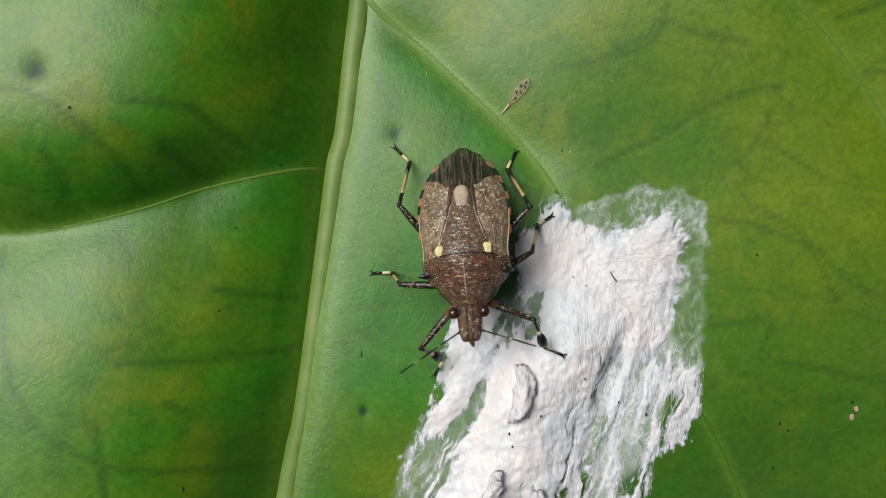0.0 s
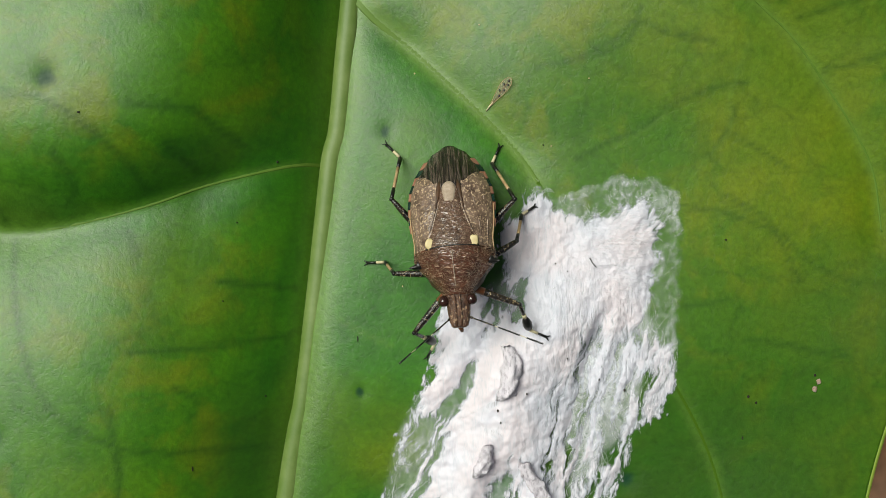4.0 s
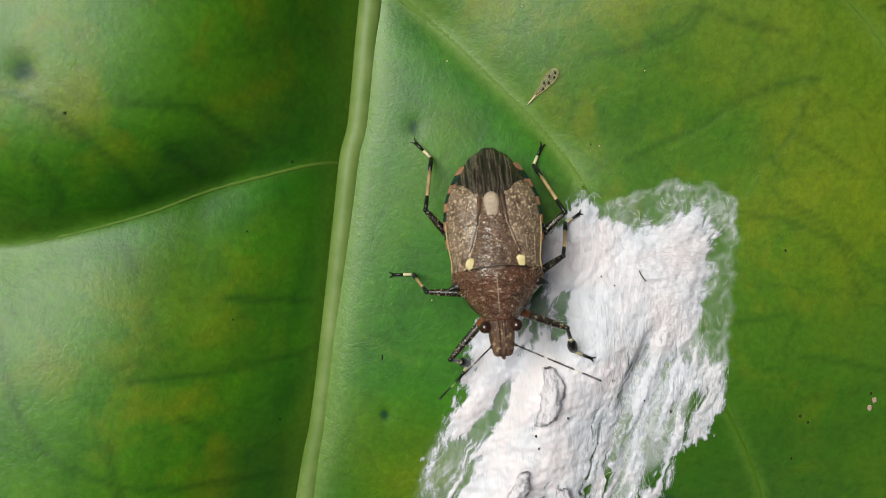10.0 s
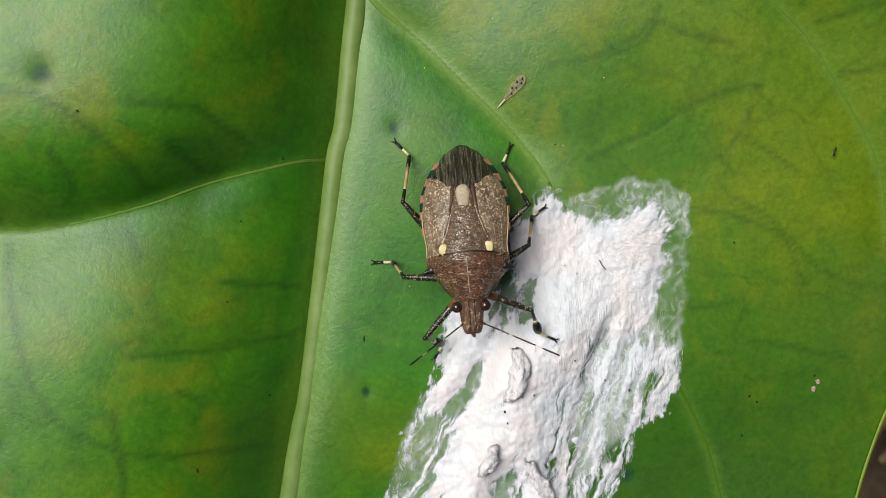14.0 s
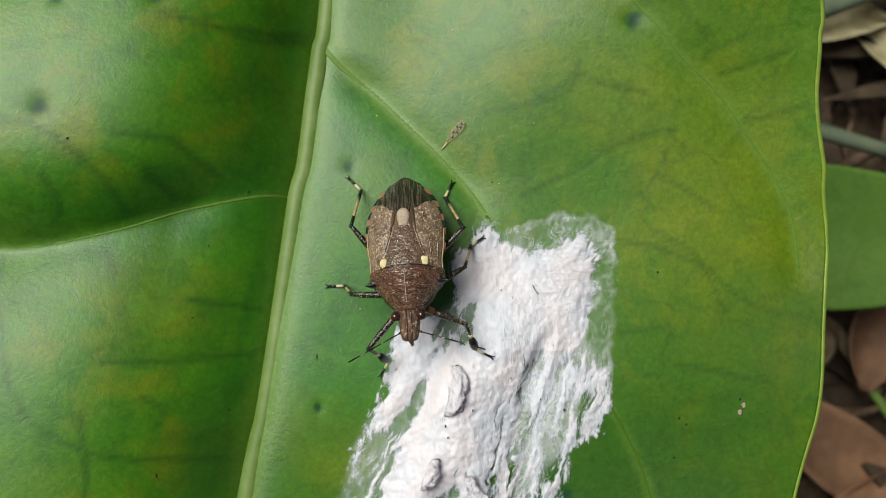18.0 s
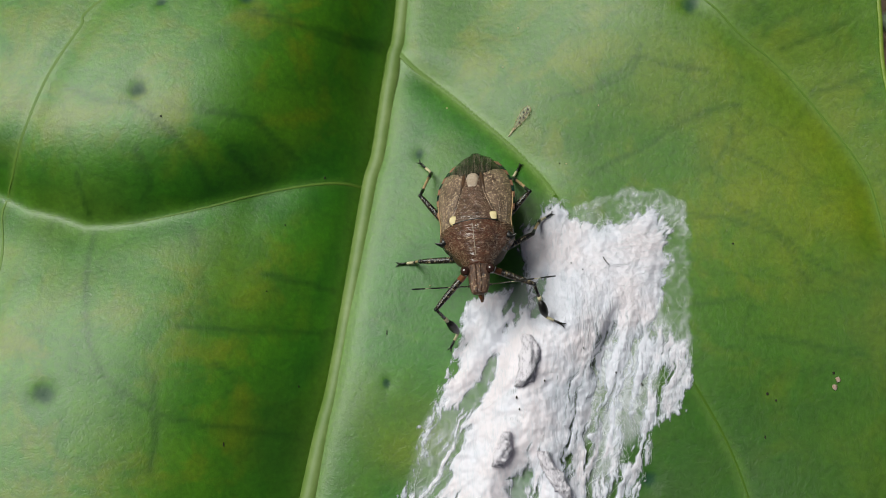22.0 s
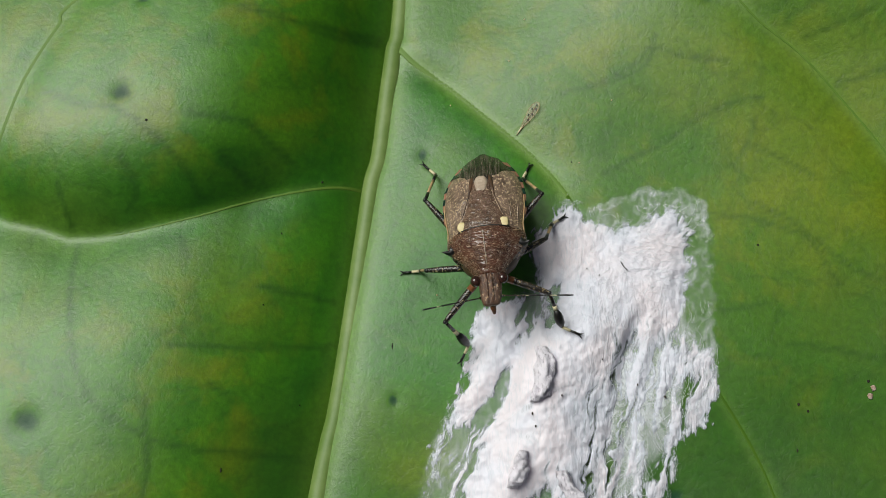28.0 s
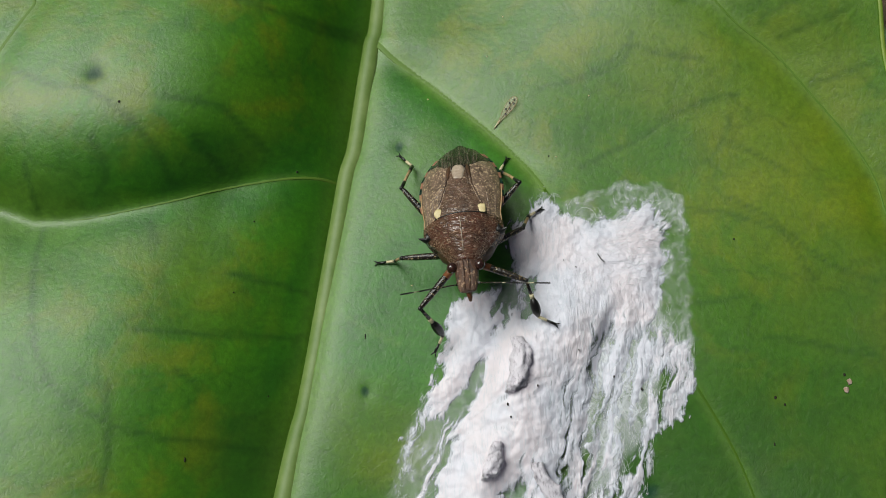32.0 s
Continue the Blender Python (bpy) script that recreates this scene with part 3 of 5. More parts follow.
def blade():
    ys = np.concatenate([np.linspace(-88.8, -24, 80), np.arange(-23.6, 26, 0.35), np.linspace(26.5, 64.8, 60)])
    us = np.concatenate([np.linspace(-1, -0.72, 24)[:-1], np.linspace(-0.72, -0.02, 120)[:-1], np.linspace(-0.02, 0.02, 9)[:-1], np.linspace(0.02, 1, 150)])
    Y, U = np.meshgrid(ys, us, indexing="ij")
    X = rib_x(Y) + U * half_width(Y) * (1 + 0.003 * np.sin(Y * 0.4))
    Z = leaf_z(X, Y)
    n, m = Y.shape
    top = np.stack([X, Y, Z], -1).reshape(-1, 3)
    low = top - [0, 0, 0.45]
    verts = np.vstack([top, low]).tolist()
    faces, k = [], n * m
    for i in range(n - 1):
        for j in range(m - 1):
            a = i * m + j
            faces.append((a, a + 1, a + m + 1, a + m))
            faces.append((k + a, k + a + m, k + a + m + 1, k + a + 1))
    rim = [j for j in range(m)] + [i * m + m - 1 for i in range(1, n)] + [(n - 1) * m + j for j in range(m - 2, -1, -1)] + [i * m for i in range(n - 2, 0, -1)]
    for a, b in zip(rim, rim[1:] + rim[:1]):
        faces.append((b, a, k + a, k + b))
    return verts, faces


def vein(pts, wide, proud, n=60, taper=1.0, flat=0.3):
    """A low rounded rib lying in the leaf's face."""
    p = smooth_line(pts, n)
    z = leaf_z(p[:, 0], p[:, 1])
    w = wide * (1 - (1 - taper) * np.linspace(0, 1, n))
    line = np.column_stack([p, z + proud - flat * w])
    return tube(line.tolist(), w.tolist(), 14, flat)


leaf = thing("leaf", (-9, -8, 0), "broad glossy green leaf with pale midrib, yellowing patches and sunken scars", "leaf")
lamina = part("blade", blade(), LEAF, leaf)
_co = np.empty(len(lamina.data.vertices) * 3)
lamina.data.vertices.foreach_get("co", _co)
_co = _co.reshape(-1, 3) / MM + np.array(ORG[lamina.name])
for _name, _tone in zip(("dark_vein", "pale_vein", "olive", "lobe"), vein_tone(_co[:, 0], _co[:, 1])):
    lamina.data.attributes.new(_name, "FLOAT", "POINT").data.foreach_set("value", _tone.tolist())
part("midrib", tube([(x, y, 0.36) for x, y in RIB[::2]], 0.84, 20, 0.82), VEIN, leaf, "pale yellow-green midrib")
part("side_vein", vein(SIDE_VEIN, 0.2, 0.006, 160, 0.6, 0.18), VEIN_SIDE, leaf)
part("side_vein", vein(FORK_VEIN[:9], 0.42, 0.02, 160, 0.45, 0.16), VEIN_SIDE, leaf)
part("side_vein", vein(FORK_VEIN[8:], 0.2, 0.015, 60, 0.5, 0.2), VEIN_FAINT, leaf)
part("side_vein", vein(OUTER_LEFT, 0.17, 0.018, 160, 0.6, 0.18), VEIN_SIDE, leaf)
part("side_vein", vein(OUTER_RIGHT, 0.16, 0.018, 160, 0.4, 0.18), VEIN_SIDE, leaf)
_y = np.linspace(-88.6, 64.6, 300)
for _s in (-1, 1):
    _x = rib_x(_y) + _s * half_width(_y) * (1 + 0.003 * np.sin(_y * 0.4))
    part("margin", tube(np.column_stack([_x, _y, leaf_z(_x, _y) - 0.2]).tolist(), 0.24, 8), MARGIN, leaf, "pale thickened leaf margin")
part("petiole", tube(smooth_line([(-3.9, 63.5, 1.0), (-4, 76, -4), (-3, 92, -40), (-2, 100, -122)], 30).tolist(), np.linspace(1.3, 2.2, 30).tolist(), 10), VEIN, leaf)


# ---- the silk: a matted white web over the leaf ----
WEB = [(8.0, 4.0), (9.2, 2.7), (10.4, 1.7), (12.3, 1.2), (13.9, 1.7), (15.9, 2.9), (17.0, 2.2), (17.5, 0.6), (17.1, -1.1), (16.8, -3.5), (16.3, -6.1), (17.3, -7.8), (18.5, -9.5), (18.2, -11.7), (17.3, -13.9), (15.3, -15.4), (14.4, -18.8), (13, -22), (11, -27), (-5, -27), (-4.4, -22), (-3.4, -18.0), (-2.4, -14.5), (-1.2, -12.5), (-0.1, -9.9), (0.3, -6.9), (1.3, -4.5), (3.6, -4.2), (5.6, -3.2), (5.2, 0.4), (6.8, 2.2)]
VEIL = [(7.6, 4.5), (9.4, 3.2), (11.0, 3.5), (12.2, 4.0), (14.6, 4.7), (17.3, 4.2), (18.9, 3.3), (19.1, 1.0), (18.9, -1.1), (18.9, -4.4), (18.6, -7.8), (18.7, -9.6), (18.3, -12), (15.6, -15.5), (14.5, -19), (11, -27), (-5.2, -27), (-3.7, -18), (-2.6, -14.5), (-0.3, -9.9), (0.2, -6.9), (6, -6), (6, 1)]
# gaps through which the leaf shows: x, y, half length, half width, lean in degrees
GAPS = [(4.9, -4.9, 1.6, 0.9, -35), (6.1, -5.2, 1.2, 0.6, 15), (4.4, -7.0, 1.4, 0.42, -35), (6.5, -3.9, 1.0, 0.6, -50), (2.6, -10.8, 1.8, 0.55, -22), (1.2, -12.9, 1.8, 0.7, -28), (-0.9, -15.9, 2.6, 1.6, -35), (-2.2, -19.2, 2.8, 1.4, -15), (13.3, -12.4, 4.3, 0.62, -17), (12.0, -9.6, 2.4, 0.5, -17), (11.2, -12.4, 2.2, 0.34, -17), (14.6, -12.9, 1.9, 0.45, -20), (11.6, -16, 2.2, 0.4, -14), (5.0, -20.8, 2.2, 1.3, 0), (16.5, -6.2, 1.0, 0.5, -20)]


def inside(x, y, edge=WEB):
    """Signed distance to the web's outline, positive inside."""
    x, y = np.asarray(x, float), np.asarray(y, float)
    ins = np.zeros(x.shape, bool)
    for (ax, ay), (bx, by) in zip(edge, edge[1:] + edge[:1]):
        cross = ((ay > y) != (by > y)) & (x < (bx - ax) * (y - ay) / (by - ay + 1e-12) + ax)
        ins ^= cross
    return np.where(ins, 1, -1) * line_distance(x, y, edge + edge[:1])


def gap(x, y):
    """Above 0 within a gap of the web, 1 at its middle."""
    g = np.full(np.shape(x), -9.0)
    for gx, gy, a, b, lean in GAPS:
        c, s = math.cos(radians(lean)), math.sin(radians(lean))
        u, w = (x - gx) * c + (y - gy) * s, -(x - gx) * s + (y - gy) * c
        g = np.maximum(g, 1 - np.hypot(w / a, u / b))
    return g


def web_z(x, y):
    """Upper face of the web: thin at its rim, a low mound along its middle."""
    x, y = np.asarray(x, float), np.asarray(y, float)
    mound = 1.65 * np.exp(-(line_distance(x, y, [(8.6, -7.2), (6.0, -11), (5.0, -18), (4, -26)]) / 3.4) ** 2) + 0.5 * np.exp(-((x - 13) ** 2 + (y + 3) ** 2) / 20)
    return leaf_z(x, y) + (0.14 + mound) * ease(-0.3, 1.6, inside(x, y)) * ease(0.8, -1.6, gap(x, y))


def flow(x, y):
    """Which way the threads run."""
    up = ease(-7, 1, y) * ease(9, 15, x)
    ax, ay = -0.28 + 0.02 * (x - 5), -1.0
    bx, by = -0.75, -0.7
    left = ease(5, 0, x)
    dx, dy = ax * (1 - up) + bx * up - 0.22 * left, ay * (1 - up) + by * up
    n = np.hypot(dx, dy)
    return dx / n, dy / n


def swirl(x, y, seed):
    """Gradient noise over the plane, about -1 to 1."""
    rng = np.random.default_rng(seed)
    table = rng.permutation(512)
    ang = rng.uniform(0, 2 * np.pi, 512)
    xi, yi = np.floor(x).astype(int), np.floor(y).astype(int)
    fx, fy = x - xi, y - yi
    u, v = fx ** 3 * (fx * (fx * 6 - 15) + 10), fy ** 3 * (fy * (fy * 6 - 15) + 10)

    def corner(i, j):
        g = ang[table[(table[(xi + i) % 512] + yi + j) % 512]]
        return np.cos(g) * (fx - i) + np.sin(g) * (fy - j)
    low = corner(0, 0) * (1 - u) + corner(1, 0) * u
    high = corner(0, 1) * (1 - u) + corner(1, 1) * u
    return 1.5 * (low * (1 - v) + high * v)


def streaks(x, y):
    """Ridges that run with the threads, coarse and fine, about -1 to 1."""
    up, left = ease(-7, 1, y) * ease(9, 15, x), ease(6, 0, x)
    wx = x + 0.5 * swirl(x * 0.45, y * 0.45, 7) + 0.16 * swirl(x * 1.6, y * 1.6, 17)
    wy = y + 0.5 * swirl(x * 0.45, y * 0.45, 27) + 0.16 * swirl(x * 1.6, y * 1.6, 37)
    q = 0.28 + 0.2 * left
    a, b = wx - q * wy, wy + 0.3 * wx
    c, d = 0.75 * wx - 0.66 * wy, 0.66 * wx + 0.75 * wy
    coarse = (1 - up) * (0.7 * swirl(a * 1.3, b * 0.22, 3) + 0.5 * swirl(a * 3.2, b * 0.5, 9)) + up * (0.6 * swirl(c * 1.2, d * 0.4, 4) + 0.6 * swirl(c * 3.0, d * 0.8, 8))
    fine = (1 - up) * (0.6 * swirl(a * 6.5, b * 0.9, 5) + 0.5 * swirl(a * 13, b * 1.7, 6)) + up * (0.6 * swirl(c * 6.0, d * 1.3, 15) + 0.5 * swirl(c * 12, d * 2.2, 16))
    return coarse, fine


def web_sheet(film=False):
    step = 0.14 if film else 0.085
    xs, ys = np.arange(-6, 20.6, step), np.arange(-26.5, 5.8, step)
    X, Y = np.meshgrid(xs, ys)
    R, F = streaks(X, Y)
    N = swirl(X * 0.8, Y * 0.8, 5) + 0.5 * swirl(X * 2.1, Y * 2.1, 25)
    s, g = inside(X, Y), gap(X, Y)
    thin = ease(-0.9, 0.5, g)
    thin = np.maximum(thin, 0.6 * ease(1.8, 0.0, s) * ease(2, 12, X))
    thin = np.maximum(thin, 0.5 * ease(8.5, 11.5, X) * ease(-5, -8, Y) + 0.3 * ease(-11, -16, Y))
    thin = np.maximum(thin, 0.62 * ease(6.6, 9, X) * ease(-8, -10.5, Y))
    if film:
        f = inside(X, Y, VEIL) + 0.3 * N
        curl = 1 - np.abs(swirl(X * 0.6 + 0.5 * N, Y * 0.6 + 0.5 * N, 41))
        C = ease(-0.15, 0.5, f) * (0.07 + 0.24 * ease(0.8, 1.0, curl) + 0.16 * ease(0.5, 0.05, np.abs(f - 0.2)) + 0.2 * np.clip(R + 0.2, 0, 1)) * ease(2.5, 0.8, s) * ease(-16, -9, Y) * ease(7, 9, X) * (0.35 + 0.65 * ease(-0.3, 0.4, swirl(X * 0.3, Y * 0.3, 51)))
        C = np.maximum(C, (0.25 + 0.4 * ease(8, 11, X)) * ease(-1.4, -0.4, g) * ease(-0.6, 0.4, s) * (0.45 + 1.2 * np.clip(R + 0.2, 0, 1)))
        Z = np.maximum(leaf_z(X, Y) + 0.1 + 0.05 * N, web_z(X, Y) - 0.25)
    else:
        C = ease(-0.75, 0.95, np.minimum(s + 0.15 + 0.45 * R + 0.45 * N + 0.32 * F, R + 1.25 - 1.4 * thin + 0.35 * F * ease(0.1, 0.5, thin)))
        rough = 0.35 + 0.65 * ease(0.1, 0.6, thin) + 0.5 * ease(9, 14, X)
        Z = np.maximum(web_z(X, Y) + rough * (0.06 * R + 0.025 * F) + 0.13 * N + 0.06, leaf_z(X, Y) + 0.06 + 0.05 * R)
    keep = C > 0.001
    keep[:-1] |= keep[1:]
    keep[1:] |= keep[:-1]
    keep[:, :-1] |= keep[:, 1:]
    keep[:, 1:] |= keep[:, :-1]
    n, m = X.shape
    ids = -np.ones(X.shape, int)
    faces, verts, cover = [], [], []
    for i in range(n - 1):
        for j in range(m - 1):
            if keep[i, j] and keep[i + 1, j] and keep[i, j + 1] and keep[i + 1, j + 1]:
                f = []
                for a, b in ((i, j), (i, j + 1), (i + 1, j + 1), (i + 1, j)):
                    if ids[a, b] < 0:
                        ids[a, b] = len(verts)
                        verts.append((X[a, b], Y[a, b], Z[a, b]))
                        cover.append(float(C[a, b]))
                    f.append(int(ids[a, b]))
                faces.append(tuple(f))
    # an under side, so that the mat has depth
    k = len(verts)
    edges = {}
    for f in faces:
        for a, b in zip(f, f[1:] + f[:1]):
            edges[(a, b)] = 1
    rim = [(a, b) for a, b in edges if (b, a) not in edges]
    low = [(x, y, z - (0.01 if film else 0.1)) for x, y, z in verts]
    faces = faces + [tuple(k + i for i in reversed(f)) for f in faces] + [(b, a, k + a, k + b) for a, b in rim]
    return (verts + low, faces), cover + cover


def strand_mesh(P, R):
    """Three-sided tapered strands from points P (strand, step, 3) and radii R (strand, step)."""
    d = np.gradient(P, axis=1)
    d /= np.linalg.norm(d, axis=2, keepdims=True) + 1e-9
    side = np.cross(d, [0.0, 0.0, 1.0])
    side /= np.linalg.norm(side, axis=2, keepdims=True) + 1e-9
    up = np.cross(side, d)
    ring = [P + R[..., None] * (side * math.cos(a) + up * math.sin(a)) for a in (0.5, 2.6, 4.7)]
    V = np.stack(ring, 2)
    n, m = P.shape[:2]
    ids = np.arange(n * m * 3).reshape(n, m, 3)
    F = np.concatenate([np.stack([ids[:, :-1, k], ids[:, :-1, (k + 1) % 3], ids[:, 1:, (k + 1) % 3], ids[:, 1:, k]], -1).reshape(-1, 4) for k in range(3)])
    caps = np.concatenate([ids[:, 0, ::-1], ids[:, -1, :]])
    return V.reshape(-1, 3), [tuple(f) for f in F.tolist()] + [tuple(f) for f in caps.tolist()]


def threads(count, seed, where, bundle=1, length=(1.2, 5.0), stray=0.12, curl=0.05, thick=(0.006, 0.014), lift=0.08):
    """Fine threads that follow the web's flow from random places where(x, y) allows; bundle lays several side by side."""
    rng = np.random.default_rng(seed)
    x, y = rng.uniform(-5.5, 19.5, count * 12), rng.uniform(-25, 5, count * 12)
    ok = where(x, y, rng)
    x, y = x[ok][:count], y[ok][:count]
    n, seg = len(x), 10
    size = rng.uniform(*length, n)
    sign = np.where(rng.random(n) < 0.5, 1, -1)
    bend, ang = rng.normal(0, curl, n), rng.normal(0, stray, n)
    x, y, size, sign, bend, ang = (np.repeat(v, bundle) for v in (x, y, size, sign, bend, ang))
    n = len(x)
    if bundle > 1:
        x, y, size, bend = x + rng.normal(0, 0.1, n), y + rng.normal(0, 0.1, n), size * rng.uniform(0.6, 1.1, n), bend + rng.normal(0, 0.03, n)
    up = rng.uniform(0.0, lift, n)
    r = rng.uniform(*thick, n) * np.where(rng.random(n) < 0.06, 1.8, 1)
    pts = []
    for k in range(seg + 1):
        z = np.maximum(web_z(x, y) + 0.1 + up * math.sin(math.pi * k / seg), leaf_z(x, y) + 0.04 + 0.5 * up)
        pts.append(np.stack([x, y, z], -1))
        fx, fy = flow(x, y)
        c, q = np.cos(ang), np.sin(ang)
        x, y = x + sign * (fx * c - fy * q) * size / seg, y + sign * (fx * q + fy * c) * size / seg
        ang = 0.95 * ang + bend + rng.normal(0, 0.1, n)
    P = np.stack(pts, 1)
    ok = inside(x, y, VEIL) > -0.35
    w = 0.35 + 0.65 * np.sin(np.pi * (np.arange(seg + 1) + 0.5) / (seg + 1))
    return strand_mesh(P[ok], r[ok][:, None] * w)


def on_mat(x, y, rng):
    return (inside(x, y) > 0.0) & (gap(x, y) < rng.uniform(-1.2, 0.5, x.shape)) & (rng.random(x.shape) < 0.25 + 0.75 * ease(7, 13, x))


def on_rim(x, y, rng):
    return (inside(x, y) < 0.7) & (inside(x, y) > -0.5) & (inside(x, y, VEIL) > -0.1)


def on_veil(x, y, rng):
    return (inside(x, y) < 0.4) & (inside(x, y, VEIL) > 0) & (x > 8) & (y > -12)


def in_gap(x, y, rng):
    return (inside(x, y) > -0.3) & (gap(x, y) > -0.6)


silk = thing("silk_web", (7, -10, 1.2), "matted white silk web spread over the green leaf", "silk web")
_geo, _cover = web_sheet()
part("mat", _geo, SILK, silk, "dense felted white silk", cover=_cover)
_geo, _cover = web_sheet(True)
part("film", _geo, FILM, silk, "thin see-through silk film", cover=_cover)
tagged(part("threads", threads(650, 4, on_mat, 1, (0.6, 2.4), 0.3, 0.14, (0.004, 0.011)), THREAD, silk, "loose white silk threads"), kind="stuff")
tagged(part("fringe", join(threads(80, 8, on_rim, 4, (0.5, 1.4), 0.4, 0.12, (0.004, 0.008), 0.12), threads(26, 9, on_veil, 3, (0.8, 2.2), 0.7, 0.2, (0.003, 0.007), 0.12)), THREAD, silk, "frayed white edge threads"), kind="stuff")
tagged(part("gap_threads", threads(34, 12, in_gap, 2, (1.0, 2.6), 0.15, 0.06, (0.003, 0.007), 0.1), THREAD, silk, "sparse white threads across the gaps"), kind="stuff")


# ---- the shield bug, head towards -y, standing high on its legs ----
HEAD = Vector((1.8, -5.95, 8.3))
EV = Vector((-0.5, 12.87, -4.05)).normalized()          # towards the tail
EU = Vector((math.cos(radians(9)), 0, math.sin(radians(9))))
EU = (EU - EV * EU.dot(EV)).normalized()                # towards +x
EW = EU.cross(EV)
BACK_V = [0, 0.5, 1.2, 1.9, 2.4, 3.4, 4.6, 5.9, 8.0, 10.2, 11.6, 12.8, 13.5]
BACK_W = [0.0, 0.22, 0.42, 0.6, 0.8, 1.3, 1.85, 1.95, 1.85, 1.5, 1.0, 0.4, 0.0]
HALF_V = [2.2, 2.6, 3.4, 4.2, 4.7, 6.0, 7.4, 8.8, 10.0, 11.2, 12.2, 13.0, 13.5]
HALF_U = [1.0, 1.22, 1.85, 2.62, 2.9, 2.85, 3.05, 3.1, 2.95, 2.5, 1.95, 1.4, 0.6]


def local(u, v, w):
    return HEAD + EU * u + EV * v + EW * w


def half(v):
    return float(np.interp(v, HALF_V, HALF_U))


def back(u, v, lift=0.0):
    """A point of the bug's back at u across and v along, lift above it."""
    h = half(max(v, 2.2)) if v > 2.2 else 1.1
    c = float(np.interp(v, BACK_V, BACK_W))
    s = min(1.0, abs(u) / h)
    return local(u, v, c - (0.25 + 0.55 * c) * s ** 2.4 + lift)


def shell(outline, lift, thick, nv=26, nu=12, crown=0.0, rough=0.0, wave=(1.4, 4.5)):
    """A closed plate on the back; outline(v in 0..1) gives v, u0, u1. crown domes it, thick reaches below."""
    verts, faces = [], []
    for side in (0, 1):
        for i in range(nv):
            v, u0, u1 = outline(i / (nv - 1))
            for j in range(nu):
                t = j / (nu - 1)
                edge = min(1.0, 6 * min(t, 1 - t, i / (nv - 1), 1 - i / (nv - 1)))
                h = lift * (0.35 + 0.65 * math.sqrt(edge)) + crown * 4 * t * (1 - t)
                u = u0 + (u1 - u0) * t
                if rough and side == 0:
                    h += rough * edge * (noise.noise((u * wave[0], v * wave[1] + 0.6 * math.sin(u * 2.2), 2)) + 0.5 * noise.noise((u * wave[0] * 2.3, v * wave[1] * 2, 6)))
                verts.append(back(u, v, h if side == 0 else -thick))
    k = nv * nu
    for i in range(nv - 1):
        for j in range(nu - 1):
            a = i * nu + j
            faces.append((a, a + 1, a + nu + 1, a + nu))
            faces.append((k + a, k + a + nu, k + a + nu + 1, k + a + 1))
    rim = list(range(nu)) + [i * nu + nu - 1 for i in range(1, nv)] + [(nv - 1) * nu + j for j in range(nu - 2, -1, -1)] + [i * nu for i in range(nv - 2, 0, -1)]
    for a, b in zip(rim, rim[1:] + rim[:1]):
        faces.append((b, a, k + a, k + b))
    return verts, faces


def loft(sections, n=20):
    """Closed rings; a section is v, centre u, half width, top w, bottom w."""
    verts, faces = [], []
    for v, cu, hw, top, low in sections:
        mid, ht = (top + low) / 2, (top - low) / 2
        for k in range(n):
            a = 2 * math.pi * k / n
            c, s = math.cos(a), math.sin(a)
            verts.append(local(cu + hw * math.copysign(abs(c) ** 0.8, c), v, mid + ht * math.copysign(abs(s) ** 0.9, s)))
    for i in range(len(sections) - 1):
        for k in range(n):
            faces.append((i * n + k, (i + 1) * n + k, (i + 1) * n + (k + 1) % n, i * n + (k + 1) % n))
    faces.append(tuple(range(n)))
    faces.append(tuple(reversed([(len(sections) - 1) * n + k for k in range(n)])))
    return verts, faces


bug = thing("shield_bug", (1.4, -1.0, 1.5), "brown mottled shield bug with ivory spots, standing over leaf and silk", "insect")
# trunk: the belly that carries the plates of the back
trunk = part("trunk", loft([(2.3, 0, 1.0, 0.4, -0.9), (3.2, 0, 1.9, 0.8, -1.5), (4.6, 0, 2.55, 0.95, -1.9), (6.0, 0, 2.6, 1.0, -2.0), (8.5, 0, 2.75, 0.85, -1.7), (10.2, 0, 2.45, 0.6, -1.3), (11.8, 0, 1.7, 0.25, -0.8), (12.9, 0, 0.9, -0.05, -0.4), (13.35, 0, 0.3, -0.12, -0.25)]), BELLY, bug, "dark brown belly", org=tuple(local(0, 5.9, 0)))


def pronotum(t):
    v = 2.15 + t * 3.2
    return v, -half(v) - 0.02, half(v) + 0.02


def scutellum(t):
    v = 5.25 + t * 4.95
    w = float(np.interp(v, [5.25, 5.8, 6.8, 8.2, 9.4, 10.0, 10.2], [2.0, 1.8, 1.3, 0.85, 0.68, 0.5, 0.12]))
    return v, -w, w


def scutellum_end(t):
    v = 8.55 + t * 1.7
    w = float(np.interp(v, [8.55, 9.2, 9.7, 10.05, 10.25], [0.36, 0.52, 0.55, 0.42, 0.12]))
    return v, -w, w


def corium(side):
    def outline(t):
        v = 5.2 + t * 5.8
        o = half(v) - 0.12
        i = float(np.interp(v, [5.2, 8.4, 10.1, 10.4, 11.0], [1.6, 0.6, 0.35, 0.75, 1.75]))
        o = max(o, i + 0.05)
        return (v, i, o) if side > 0 else (v, -o, -i)
    return outline


def membrane(t):
    v = 9.7 + t * 3.85
    w = min(half(v) - 0.16, float(np.interp(v, [9.7, 10.4, 11.0, 12.0], [1.5, 1.9, 2.3, 2.6])))
    w = max(w, 0.35)
    return v, -w, w


